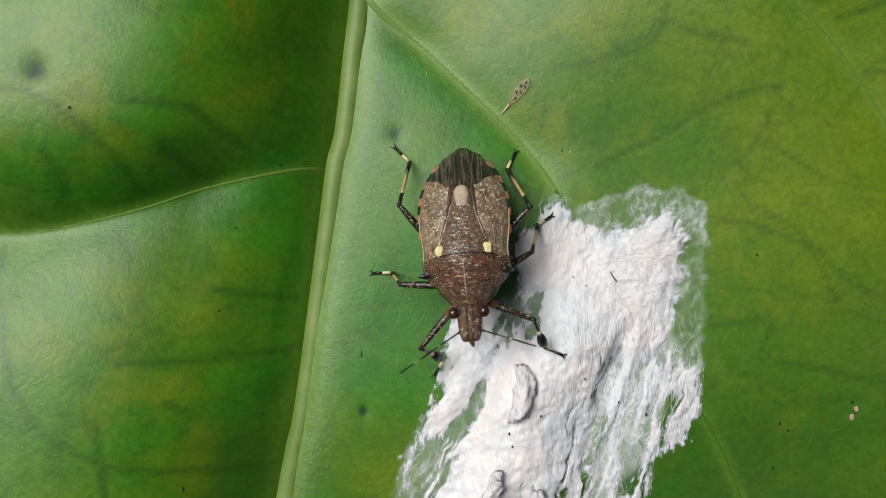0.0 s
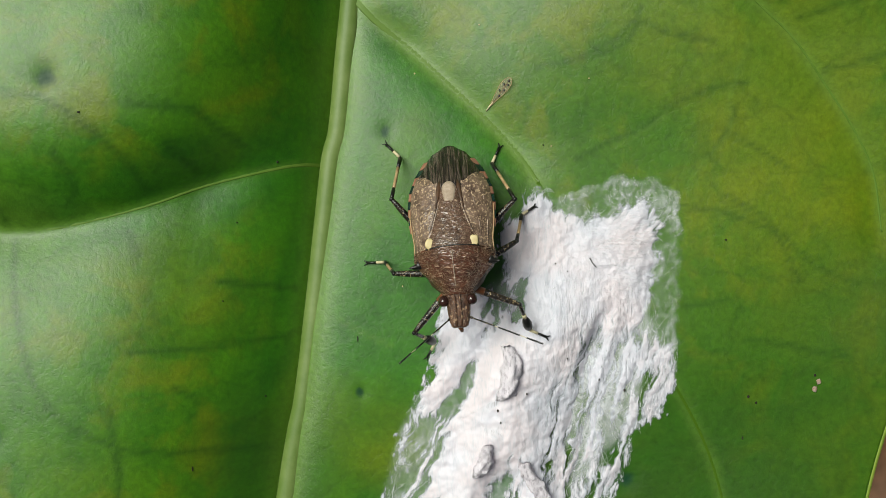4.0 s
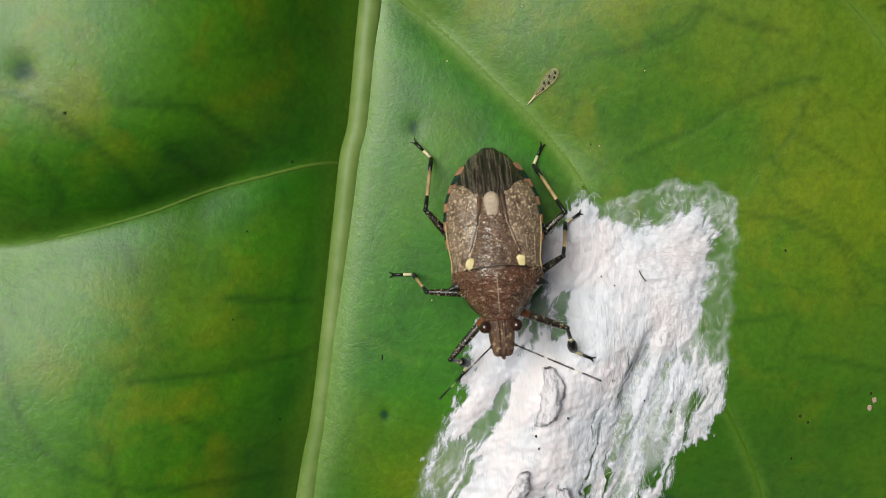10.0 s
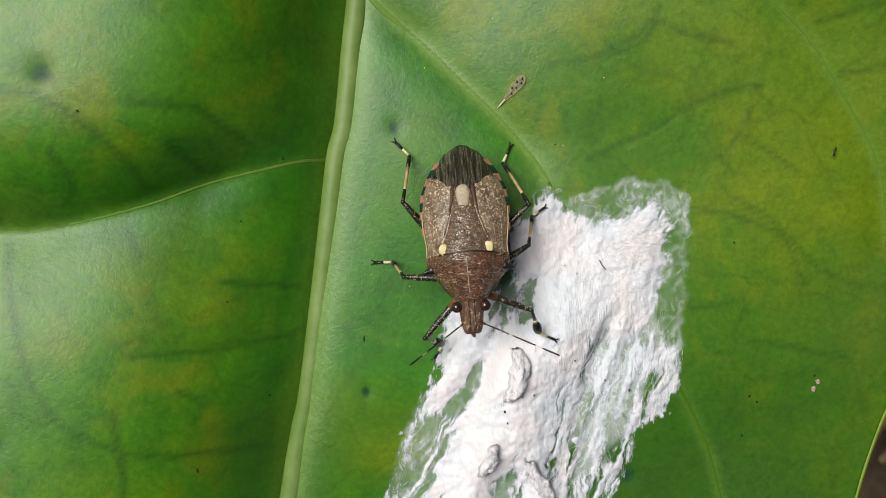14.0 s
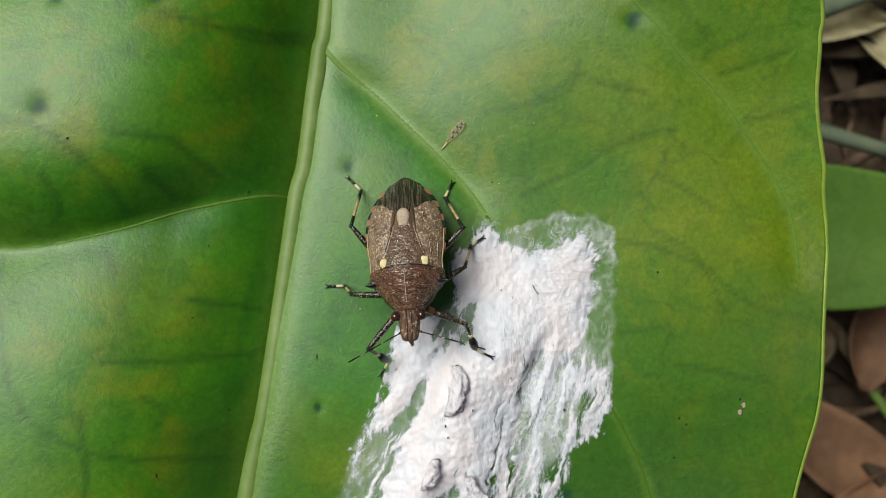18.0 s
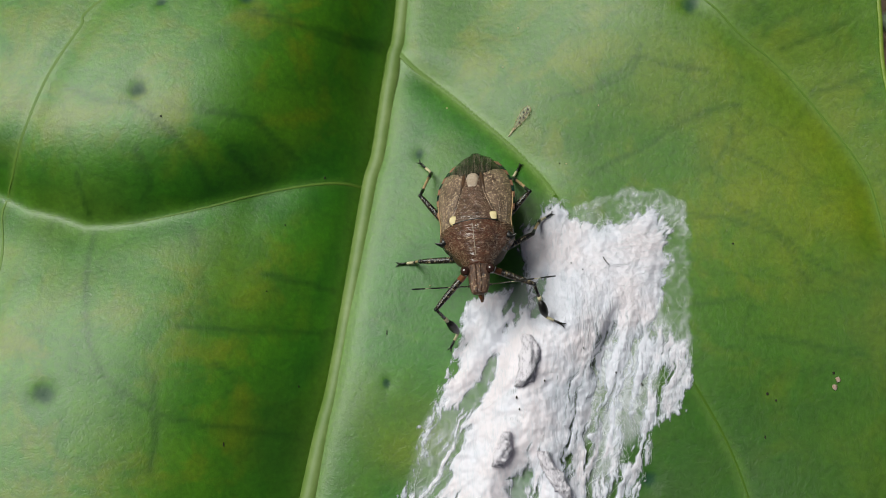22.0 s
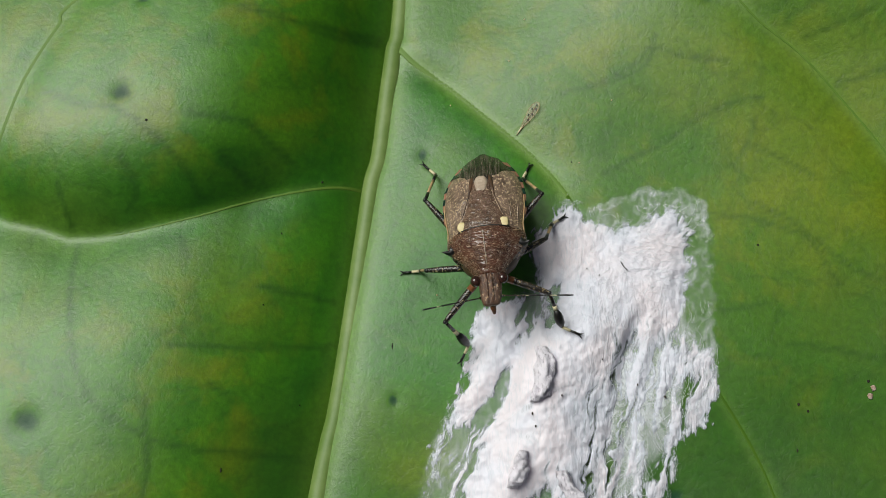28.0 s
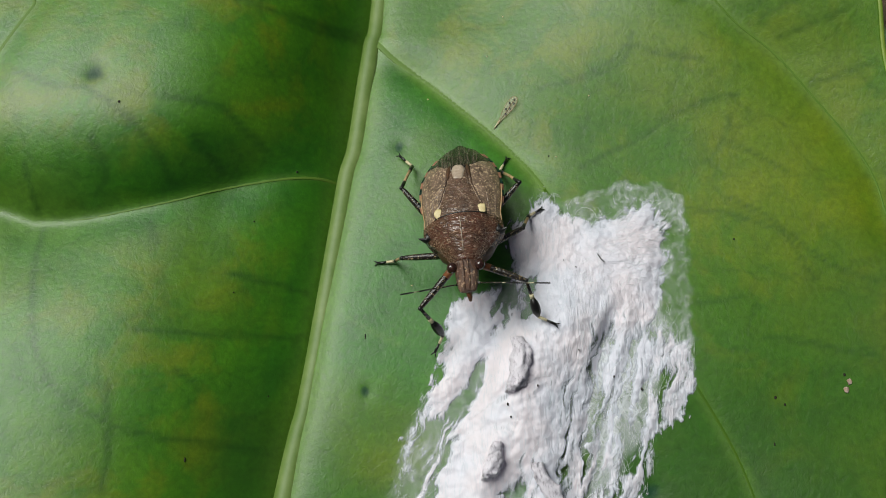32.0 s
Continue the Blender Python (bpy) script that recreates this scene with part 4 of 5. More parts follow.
part("pronotum", shell(pronotum, 0.1, 0.9, 90, 70, 0.1, 0.075), CUTICLE, trunk, "red-brown wrinkled pronotum")
part("scutellum", shell(scutellum, 0.16, 0.3, 100, 50, 0.06, 0.05, (3, 4.5)), SHIELD, trunk, "brown scutellum")
part("scutellum_tip", shell(scutellum_end, 0.25, 0.1, 14, 12, 0.06), PALE_TIP, trunk, "pale buff scutellum tip")
for _s in (-1, 1):
    part("forewing", shell(corium(_s), 0.09, 0.3, 90, 34, 0.03, 0.03, (4, 3)), CORIUM, trunk, "speckled tan leathery forewing")
part("wing_membrane", shell(membrane, 0.03, 0.1, 22, 16, 0.12), MEMBRANE, trunk, "dark translucent wing tip with painted sheen streaks")
for _s in (-1, 1):
    _c = back(_s * 1.55, 5.62, 0.16)
    part("ivory_spot", blob(_c, (0.34, 0.42, 0.08), 3 + _s, 0.35), IVORY, trunk, "ivory spot")
    # spine of the shoulder
    part("shoulder_spine", tube([back(_s * 2.4, 4.5, -0.1), back(_s * 2.8, 4.4, -0.06), local(_s * 3.2, 4.2, 1.1)], [0.34, 0.24, 0.03], 8), PITCH, trunk, "black shoulder spine")
    # banded rim of the belly
    for _k in range(9):
        _v = 6.9 + _k * 0.62

        def rim(t, _v=_v, _s=_s):
            v = _v + t * 0.58
            o, i = half(v) + 0.09, half(v) - 0.4
            return (v, i, o) if _s > 0 else (v, -o, -i)
        part("rim_band", shell(rim, 0.03, 0.14, 6, 6), GREENBLACK if _k % 2 else ORANGE, trunk, "green-black rim band" if _k % 2 else "orange rim band")
# raised veins of the forewings and the grooves that bound the scutellum
for _s in (-1, 1):
    part("wing_vein", tube([back(_s * u, v, 0.1) for u, v in ((2.1, 5.3), (2.0, 7.0), (1.75, 8.6), (1.5, 9.8), (1.7, 10.7))], [0.03, 0.06, 0.06, 0.05, 0.03], 6), CORIUM, trunk)
    part("wing_vein", tube([back(_s * u, v, 0.09) for u, v in ((2.45, 5.4), (2.55, 7.2), (2.4, 9.0), (2.05, 10.4))], [0.03, 0.05, 0.05, 0.03], 6), CORIUM, trunk)
    part("groove", tube([back(_s * u, v, 0.11) for u, v in ((1.86, 5.75), (1.38, 6.8), (0.95, 8.2), (0.76, 9.3))], [0.02, 0.045, 0.045, 0.02], 6), BELLY, trunk)
    part("costal_margin", tube([back(_s * (half(v) - 0.05), v, 0.05) for v in np.linspace(5.2, 8.6, 14)], [0.03] + [0.05] * 12 + [0.03], 6), PALELEG, trunk, "pale wing edge")
# pale ridge along the middle of pronotum and head
part("midline", tube([back(0, v, 0.24 - 0.1 * (v > 5)) for v in np.linspace(2.6, 5.1, 12)], [0.015] + [0.03] * 10 + [0.015], 6), PALE_TIP, trunk, "pale ridge along the pronotum")
# smooth dark fields beside the scutellum's tip
for _s in (-1, 1):
    part("dark_field", tube([back(_s * u, v, 0.13) for u, v in ((1.0, 8.2), (0.82, 9.0), (0.72, 9.8), (0.62, 10.3))], [0.03, 0.12, 0.16, 0.05], 8, 0.4), BELLY, trunk)
# seam across the back
part("seam", tube([back(u, 5.36 - 0.03 * abs(u), 0.15) for u in np.linspace(-1.9, 1.9, 15)], 0.05, 6), PITCH, trunk)
head = part("head", loft([(-0.06, 0, 0.42, 0.02, -0.25), (0.06, 0, 0.6, 0.12, -0.4), (0.5, 0, 0.73, 0.24, -0.5), (1.0, 0, 0.8, 0.38, -0.6), (1.5, 0, 0.84, 0.52, -0.7), (1.9, 0, 0.8, 0.62, -0.8), (2.3, 0, 0.95, 0.8, -0.9), (2.5, 0, 1.0, 0.85, -0.9)], 22), HEADCUT, trunk, "narrow dark brown granular head")
for _s in (-1, 1):
    part("eye", blob(local(_s * 1.0, 1.8, 0.36), (0.38, 0.4, 0.38), 0, 0, 12, 16), EYE, trunk, "dark glossy compound eye")
    part("head_lobe", tube([local(_s * 0.16, 0.06, 0.06), local(_s * 0.2, 0.6, 0.27), local(_s * 0.17, 1.4, 0.54), local(_s * 0.2, 2.2, 0.83)], [0.08, 0.1, 0.1, 0.05], 8), HEADCUT, trunk)
part("beak", tube([local(0, 0.5, -0.45), local(0, 0.0, -0.55), local(0.02, -0.1, -1.1), local(0.0, 0.4, -1.6), local(0, 1.6, -1.9)], [0.16, 0.18, 0.13, 0.11, 0.08], 8), RUSTLEG, trunk, "rust-brown piercing beak")


def antenna(s):
    """Five slender segments; built straight along -y from its root, turned by its own keys."""
    root = local(s * 0.55, 0.75, -0.25)
    a = part("antenna", tube([root, root + Vector((0, -0.45, 0))], [0.1, 0.09], 8), BLACKLEG, trunk, "thin dark antenna", org=tuple(root))
    y = 0.45
    for k, (length, r, mat) in enumerate(((2.0, 0.055, BLACKLEG), (0.3, 0.03, CREAM), (1.85, 0.06, PITCH), (0.6, 0.026, CREAM), (1.3, 0.062, PITCH))):
        p = [root + Vector((0, -y - length * q, 0)) for q in (0, 0.5, 1)]
        part("segment", tube(p, [r * 0.8, r, r * 0.85], 8), mat, a, "pale antenna joint" if mat is CREAM else "")
        y += length
    return a


antenna_right, antenna_left = antenna(1), antenna(-1)


def leg(name, hip, knee, ankle, foot, fore=False):
    hip, knee, ankle, foot = (Vector(p) for p in (hip, knee, ankle, foot))
    foot.z = max(foot.z, float(leaf_z(foot.x, foot.y)) + 0.12, float(web_z(foot.x, foot.y)) + 0.25 if float(inside(foot.x, foot.y)) > 0 else 0)
    ankle.z = max(ankle.z, foot.z + 0.12)
    along = knee - hip
    femur = part(name, tube([hip + along * q for q in (0, 0.15, 0.4, 0.7, 0.93, 1.0)], [0.2, 0.24, 0.27, 0.25, 0.19, 0.14], 10), BLACKLEG, bug, "black pale-speckled thigh")
    part("thigh_base", tube([hip + along * q for q in (0, 0.12, 0.3)], [0.24, 0.27, 0.285], 10), RUSTLEG if fore else BLACKLEG, femur, "rust-coloured thigh base" if fore else "")
    part("knee", blob(knee, (0.18, 0.18, 0.18), 1, 0.1, 8, 10), PITCH, femur)
    shin = ankle - knee
    bow = Vector((0, 0, 0.12))
    at = [knee + shin * q + bow * math.sin(math.pi * q) for q in np.linspace(0, 1, 9)]
    if fore:
        part("shin_top", tube(at[:4], [0.12, 0.13, 0.14, 0.15], 8), BLACKLEG, femur)
        part("shin_ring", tube(at[3:5], [0.16, 0.17], 8), CREAM, femur, "cream shin ring")
        part("shin_paddle", tube([at[4], at[5], at[6], at[7], at[8]], [0.14, 0.3, 0.36, 0.32, 0.12], 12), PITCH, femur, "black widened shin")
    else:
        part("shin_top", tube(at[:3], [0.13, 0.14, 0.13], 8), PITCH, femur)
        part("shin", tube(at[2:7], [0.125, 0.12, 0.12, 0.125, 0.13], 8), PALELEG, femur, "ochre shin")
        part("shin_end", tube(at[6:], [0.14, 0.16, 0.15], 8), PITCH, femur)
    toe = foot - ankle
    part("foot_joint", tube([ankle, ankle + toe * 0.42], [0.12, 0.11], 8), CREAM, femur, "cream foot joint")
    part("foot", tube([ankle + toe * 0.42, ankle + toe * 0.6, ankle + toe * 0.85], [0.08, 0.1, 0.11], 8), PITCH, femur)
    d = toe.normalized()
    side = d.cross(Vector((0, 0, 1))).normalized()
    for s in (-1, 1):
        q = ankle + toe * 0.83
        part("claw", tube([q, q + toe * 0.12 + side * 0.12 * s, q + toe * 0.2 + side * 0.2 * s - Vector((0, 0, 0.06))], [0.055, 0.05, 0.02], 6), PITCH, femur)
    return femur


leg("hind_leg", (0.3, -0.8, 5.0), (-3.0, 3.0, 5.4), (-2.4, 6.25, 2.2), (-3.62, 7.46, 1.9))
leg("hind_leg", (2.6, -0.6, 5.3), (5.86, 2.83, 6.6), (4.6, 5.72, 2.2), (5.33, 7.2, 1.55))
leg("middle_leg", (0.6, -2.5, 5.6), (-2.93, -2.45, 4.9), (-3.7, -1.7, 1.95), (-5.3, -1.76, 1.6))
leg("middle_leg", (2.8, -2.2, 5.6), (6.12, -0.2, 5.0), (6.8, 1.75, 2.35), (7.96, 2.47, 2.0))
leg("front_leg", (1.1, -3.5, 6.5), (-1.5, -6.7, 6.2), (0.05, -7.85, 2.75), (-0.68, -9.25, 2.35), True)
leg("front_leg", (2.5, -3.4, 6.5), (6.12, -4.75, 6.4), (7.08, -6.86, 4.2), (8.55, -7.52, 3.75), True)


# ---- small things on the leaf ----
def husk(points, wide, seed, label):
    """A shrivelled husk: a lumpy creased roll lying on the silk."""
    p = smooth_line(points, 26)
    rng = random.Random(seed)
    verts, faces, n = [], [], 22
    for i, (x, y) in enumerate(p):
        t = i / 25
        r = wide * (0.35 + 0.65 * math.sin(math.pi * min(0.97, max(0.05, t))) ** 0.5)
        z = float(web_z(x, y)) + 0.4
        for k in range(n):
            a = 2 * math.pi * k / n
            q = r * (1 + 0.5 * noise.noise((math.cos(a) * 1.4, math.sin(a) * 1.4, t * 4 + seed)) + 0.35 * noise.noise((math.cos(a) * 4, math.sin(a) * 4, t * 9 + seed)) + 0.2 * noise.noise((math.cos(a) * 9, math.sin(a) * 9, t * 20)))
            verts.append((x + q * math.cos(a), y + 0.1 * rng.uniform(-1, 1), z + q * 0.8 * math.sin(a)))
    for i in range(25):
        for k in range(n):
            faces.append((i * n + k, (i + 1) * n + k, (i + 1) * n + (k + 1) % n, i * n + (k + 1) % n))
    faces += [tuple(range(n)), tuple(reversed([25 * n + k for k in range(n)]))]
    ob = part("husk", (verts, faces), HUSK, None, org=(p[12][0], p[12][1], float(web_z(*p[12]))))
    return tagged(ob, label, "insect husk", "husks on the silk")


husk([(5.5, -8.2), (5.8, -9.3), (5.6, -10.6), (5.3, -11.6), (4.9, -12.2)], 0.72, 1, "long grey shrivelled husk stuck upon the silk")
husk([(3.9, -15.8), (3.8, -16.8), (3.4, -17.8), (3.0, -18.3)], 0.62, 5, "grey crumpled husk sunk in the silk")
husk([(6.6, -17.2), (7.2, -18.4), (7.9, -19.6), (8.6, -20.6)], 0.62, 9, "grey flaky husk lying aslant in the silk")
for _x, _y, _r in ((4.7, -13.1, 0.12), (4.9, -14.0, 0.1), (6.9, -11.8, 0.1), (14.6, -11.9, 0.13), (12.6, -11.0, 0.1), (10.0, -9.2, 0.08), (9.3, -2.0, 0.07), (10.2, -2.6, 0.07)):
    tagged(part("debris_grain", blob((_x, _y, float(web_z(_x, _y)) + 0.16), (0.6 * _r, 0.9 * _r, 0.6 * _r), _x, 0.4, 6, 8), SPECK, None, org=(_x, _y, float(web_z(_x, _y)))), "tiny dark grain of debris caught in silk", "debris", "grains in the silk")
_p = [(11.9, -1.6), (12.1, -2.0), (12.35, -2.3)]
tagged(part("hair", tube([(x, y, float(web_z(x, y)) + 0.3) for x, y in _p], 0.035, 6), SPECK, None, org=(12.1, -2, 2)), "short dark hair lying on the silk", "hair")

DOTS = [(-24.3, 9.2, 0.09, 0.09), (-11.8, 6.1, 0.1, 0.08), (-5.93, -7.6, 0.22, 0.05), (24.26, -12.6, 0.12, 0.1), (24.9, -13.1, 0.1, 0.08), (23.9, -15.9, 0.14, 0.05), (29.4, -11.0, 0.12, 0.1), (-15.9, -4.4, 0.06, 0.06), (-14.8, 1.5, 0.06, 0.06), (-13.2, -12, 0.07, 0.06), (-18.3, -16.9, 0.18, 0.05), (22.5, -0.4, 0.09, 0.08), (-2.6, -16.3, 0.1, 0.06), (8.6, 7.1, 0.06, 0.06), (-8.9, 1.6, 0.06, 0.06)]
for _x, _y, _a, _b in DOTS:
    _z = float(leaf_z(_x, _y))
    tagged(part("dirt_speck", blob((_x, _y, _z + 0.03), (_b, _a, 0.06), _x, 0.35, 6, 8), SPECK, None, org=(_x, _y, _z)), "tiny black speck of dirt on the leaf", "dirt", "specks on the leaf")
for _x, _y in ((29.7, -11.5), (29.4, -12.1)):
    _z = float(leaf_z(_x, _y))
    tagged(part("pale_flake", blob((_x, _y, _z + 0.05), (0.2, 0.24, 0.07), _x, 0.6, 6, 9), PALE_SPECK, None, org=(_x, _y, _z)), "pale rusty flake stuck to the leaf", "debris", "flakes on the leaf")
for _x, _y in ((3.8, 16.3), (9.2, 7.0), (-1.2, 12.8), (5.2, 20), (-2.4, -3.6), (12, 12)):
    _z = float(leaf_z(_x, _y))
    tagged(part("dust_grain", blob((_x, _y, _z + 0.03), (0.06, 0.06, 0.05), _x, 0.3, 6, 8), IVORY, None, org=(_x, _y, _z)), "minute pale grain of dust on the leaf", "dust", "dust on the leaf")

# a cast wing, stuck by its stalk next to the forked vein
_z = float(leaf_z(4.35, 9.9))
WING, _t, _p = material("clear_wing", 0.3, 0.5)
_p.inputs["Base Color"].default_value = (0.62, 0.5, 0.4, 1)
_p.inputs["Alpha"].default_value = 0.15
wing = thing("cast_wing", (4.3, 9.8, _z), "clear cast insect wing with dark spots on leaf", "insect wing")
_a, _b = Vector((4.45, 10.05, float(leaf_z(4.45, 10.05)) + 0.12)), Vector((6.1, 12.15, float(leaf_z(6.1, 12.15)) + 0.4))
_d = _b - _a
_n = Vector((_d.y, -_d.x, 0)).normalized()
_edge = [(0, 0.02), (0.2, 0.1), (0.45, 0.26), (0.7, 0.36), (0.88, 0.32), (0.98, 0.16)]
_ring = [_a + _d * t + _n * w for t, w in _edge] + [_b] + [_a + _d * t - _n * w for t, w in reversed(_edge)]
_k = len(_ring)
part("film", ([*_ring, *[p - Vector((0, 0, 0.02)) for p in _ring]], [tuple(range(_k)), tuple(reversed(range(_k, 2 * _k)))] + [(i, i + _k, (i + 1) % _k + _k, (i + 1) % _k) for i in range(_k)]), WING, wing, smooth=False)
part("rim_vein", tube([p + Vector((0, 0, 0.01)) for p in _ring], 0.02, 6), PALELEG, wing)
part("vein", tube([_a, _a + _d * 0.5 + _n * 0.06, _b - _d * 0.05], 0.018, 6), RUSTLEG, wing)
part("stalk", tube([_a - _d * 0.12 + Vector((0, 0, -0.08)), _a, _a + _d * 0.2], [0.04, 0.06, 0.04], 6), CREAM, wing, "pale wing stalk")
for _t0, _w in ((0.42, 0.1), (0.55, -0.12), (0.62, 0.14), (0.75, -0.14), (0.8, 0.16), (0.9, 0.02)):
    part("wing_spot", blob(_a + _d * _t0 + _n * _w + Vector((0, 0, 0.02)), (0.08, 0.11, 0.02), _t0, 0.3, 6, 8), PITCH, wing, "dark wing spot")


# a tiny ant that hurries across the leaf; built facing +x about its own middle
ant = thing("ant", (0, 0, 0), "tiny black ant crawling quickly over the leaf", "insect")


def tiny(geo):
    return [Vector(v) * 0.65 for v in geo[0]], geo[1]


part("abdomen", tiny(blob((-0.36, 0, 0.2), (0.26, 0.12, 0.12), 2, 0.1, 8, 12)), PITCH, ant)
part("waist", tiny(blob((-0.1, 0, 0.17), (0.07, 0.05, 0.06), 3, 0.1, 6, 8)), PITCH, ant)
part("thorax", tiny(blob((0.1, 0, 0.19), (0.19, 0.09, 0.1), 4, 0.15, 8, 10)), PITCH, ant)
part("head", tiny(blob((0.4, 0, 0.2), (0.14, 0.12, 0.1), 5, 0.1, 8, 10)), PITCH, ant)
for _s in (-1, 1):
    part("feeler", tiny(tube([(0.5, _s * 0.06, 0.22), (0.62, _s * 0.2, 0.28), (0.82, _s * 0.24, 0.16)], [0.02, 0.018, 0.015], 6)), BLACKLEG, ant)
    for _x0, _x1 in ((0.2, 0.48), (0.1, 0.08), (0.0, -0.36)):
        part("leg", tiny(tube([(_x0, _s * 0.07, 0.16), (0.5 * (_x0 + _x1), _s * 0.27, 0.26), (_x1, _s * 0.45, 0.02)], [0.02, 0.016, 0.012], 6)), BLACKLEG, ant)


# ---- far below: soil, litter, a second leaf ----
GROUND = -120.0


def ground_sheet():
    near = np.linspace(-300, 300, 60)
    far = [-2e6, -2e5, -2e4, -2000, -700]
    a = np.array(far + near.tolist() + [-f for f in reversed(far)])
    X, Y = np.meshgrid(a, a)
    Z = np.full(X.shape, GROUND)
    for i in range(X.shape[0]):
        for j in range(X.shape[1]):
            if abs(X[i, j]) < 400 and abs(Y[i, j]) < 400:
                Z[i, j] += 5 * noise.noise((X[i, j] * 0.03, Y[i, j] * 0.03, 1)) + 3 * noise.noise((X[i, j] * 0.09, Y[i, j] * 0.09, 4))
    n = len(a)
    return np.stack([X, Y, Z], -1).reshape(-1, 3).tolist(), [(i * n + j, i * n + j + 1, (i + 1) * n + j + 1, (i + 1) * n + j) for i in range(n - 1) for j in range(n - 1)]


tagged(part("ground", ground_sheet(), SOIL), "dark crumbly soil under the plant", "ground", kind="structure")


def litter(count, seed):
    rng = random.Random(seed)
    for k in range(count):
        x, y = rng.uniform(66, 128), rng.uniform(-85, 95)
        a = rng.uniform(0, math.pi)
        length = rng.uniform(15, 70)
        z = GROUND + rng.uniform(2, 16)
        r = rng.choice((0.7, 1.0, 1.6, 2.4))
        p = [(x + math.cos(a) * length * (q - 0.5) + rng.uniform(-3, 3), y + math.sin(a) * length * (q - 0.5) + rng.uniform(-7, 7), z + 6 * math.sin(3 * q + k) * q) for q in (0, 0.33, 0.66, 1)]
        kind = rng.random()
        line = smooth_line(p, 14).tolist()
        if kind < 0.42:
            tagged(part("twig", tube(line, np.linspace(r, r * 0.6, 14).tolist(), 7), TWIG, None, org=(x, y, z)), "thin brown dry twig lying on the soil", "twig", "litter on the ground")
        elif kind < 0.5:
            tagged(part("dry_blade", tube(line, (2.2 * np.sin(np.linspace(0.4, 3.0, 14))).tolist(), 6, 0.12), STRAW, None, org=(x, y, z)), "dry straw-coloured grass blade on the soil", "grass blade", "litter on the ground")
        else:
            tagged(part("dead_leaf", tube(line, (rng.uniform(2.5, 6) * np.sin(np.linspace(0.08, 3.08, 14))).tolist(), 8, 0.08), DEADLEAF, None, org=(x, y, z)), "withered brown leaf lying on the soil", "dead leaf", "litter on the ground")


litter(60, 11)


def fallen_leaf(at, length, wide, turn, mat, label):
    """A curled dead leaf: a pointed blade with a keel, its rim bent up."""
    us, ts = np.linspace(-1, 1, 9), np.linspace(0, 1, 18)
    c, q = math.cos(turn), math.sin(turn)
    verts, faces, k = [], [], len(us) * len(ts)
    for side in (0, -0.4):
        for t in ts:
            w = wide * math.sin(math.pi * min(0.985, max(0.02, t)) ** 0.85) ** 0.8
            for u in us:
                a, b = (t - 0.5) * length, u * w + 2 * math.sin(3 * t)
                verts.append((at[0] + a * c - b * q, at[1] + a * q + b * c, at[2] + 3.5 * abs(u) ** 1.6 + 3 * math.sin(2.4 * t + 0.5) + side))
    m = len(us)
    for i in range(len(ts) - 1):
        for j in range(m - 1):
            a = i * m + j
            faces += [(a, a + m, a + m + 1, a + 1), (k + a, k + a + 1, k + a + m + 1, k + a + m)]
    rim = list(range(m)) + [i * m + m - 1 for i in range(1, len(ts))] + [(len(ts) - 1) * m + j for j in range(m - 2, -1, -1)] + [i * m for i in range(len(ts) - 2, 0, -1)]
    faces += [(a, b, k + b, k + a) for a, b in zip(rim, rim[1:] + rim[:1])]
    return tagged(part("fallen_leaf", (verts, faces), mat, None, org=at), label, "dead leaf", "fallen leaves among litter")


BLEACHED = mottled("bleached_leaf", (0.5, 0.44, 0.28), (0.26, 0.22, 0.12), 0.12, 0.6, 0.3, 0.4, 0.5)
RUSSET = mottled("russet_leaf", (0.3, 0.16, 0.09), (0.14, 0.075, 0.045), 0.1, 0.7, 0.3, 0.4, 0.5)
GREYSTEM = mottled("grey_green_stem", (0.15, 0.18, 0.12), (0.07, 0.095, 0.06), 0.12, 0.7, 0.3, 0.4, 0.4)
WEED = mottled("weed_leaf", (0.07, 0.2, 0.03), (0.03, 0.1, 0.015), 0.12, 0.5, 0.4, 0.3, 0.3)
fallen_leaf((91, 54, -104), 22, 4.5, 0.15, BLEACHED, "bleached straw-coloured fallen leaf on the litter")
fallen_leaf((104, 47, -106), 24, 5.0, -0.7, BLEACHED, "bleached straw-coloured fallen leaf on the litter")
fallen_leaf((91, -31, -109), 40, 8.0, 2.5, RUSSET, "curled russet fallen leaf on the litter")
fallen_leaf((100, -8, -107), 26, 6.0, 1.2, RUSSET, "curled russet fallen leaf on the litter")
fallen_leaf((106, 60, -107), 20, 5.0, 0.5, RUSSET, "curled russet fallen leaf on the litter")
fallen_leaf((92, -50, -108), 34, 7.0, 0.9, RUSSET, "curled russet fallen leaf on the litter")
fallen_leaf((96, 74, -96), 22, 7.0, 0.9, WEED, "small green weed leaf low over the soil")
fallen_leaf((112, 84, -100), 26, 8.0, 2.2, WEED, "small green weed leaf low over the soil")
for _line, _r in (([(66, 49, -99), (80, 54.5, -95), (95, 60, -94), (116, 67, -99)], 2.2), ([(66, 36, -99), (82, 32, -95), (93, 29, -95), (116, 24, -100)], 1.9), ([(88, 84, -106), (87, 74, -100), (85, 64, -99), (82, 52, -106)], 1.3)):
    tagged(part("grey_stem", tube(smooth_line(_line, 20).tolist(), np.linspace(_r, _r * 0.75, 20).tolist(), 8), GREYSTEM, None, org=_line[1]), "thick grey-green stem lying over the litter", "stem", "stems over the soil")
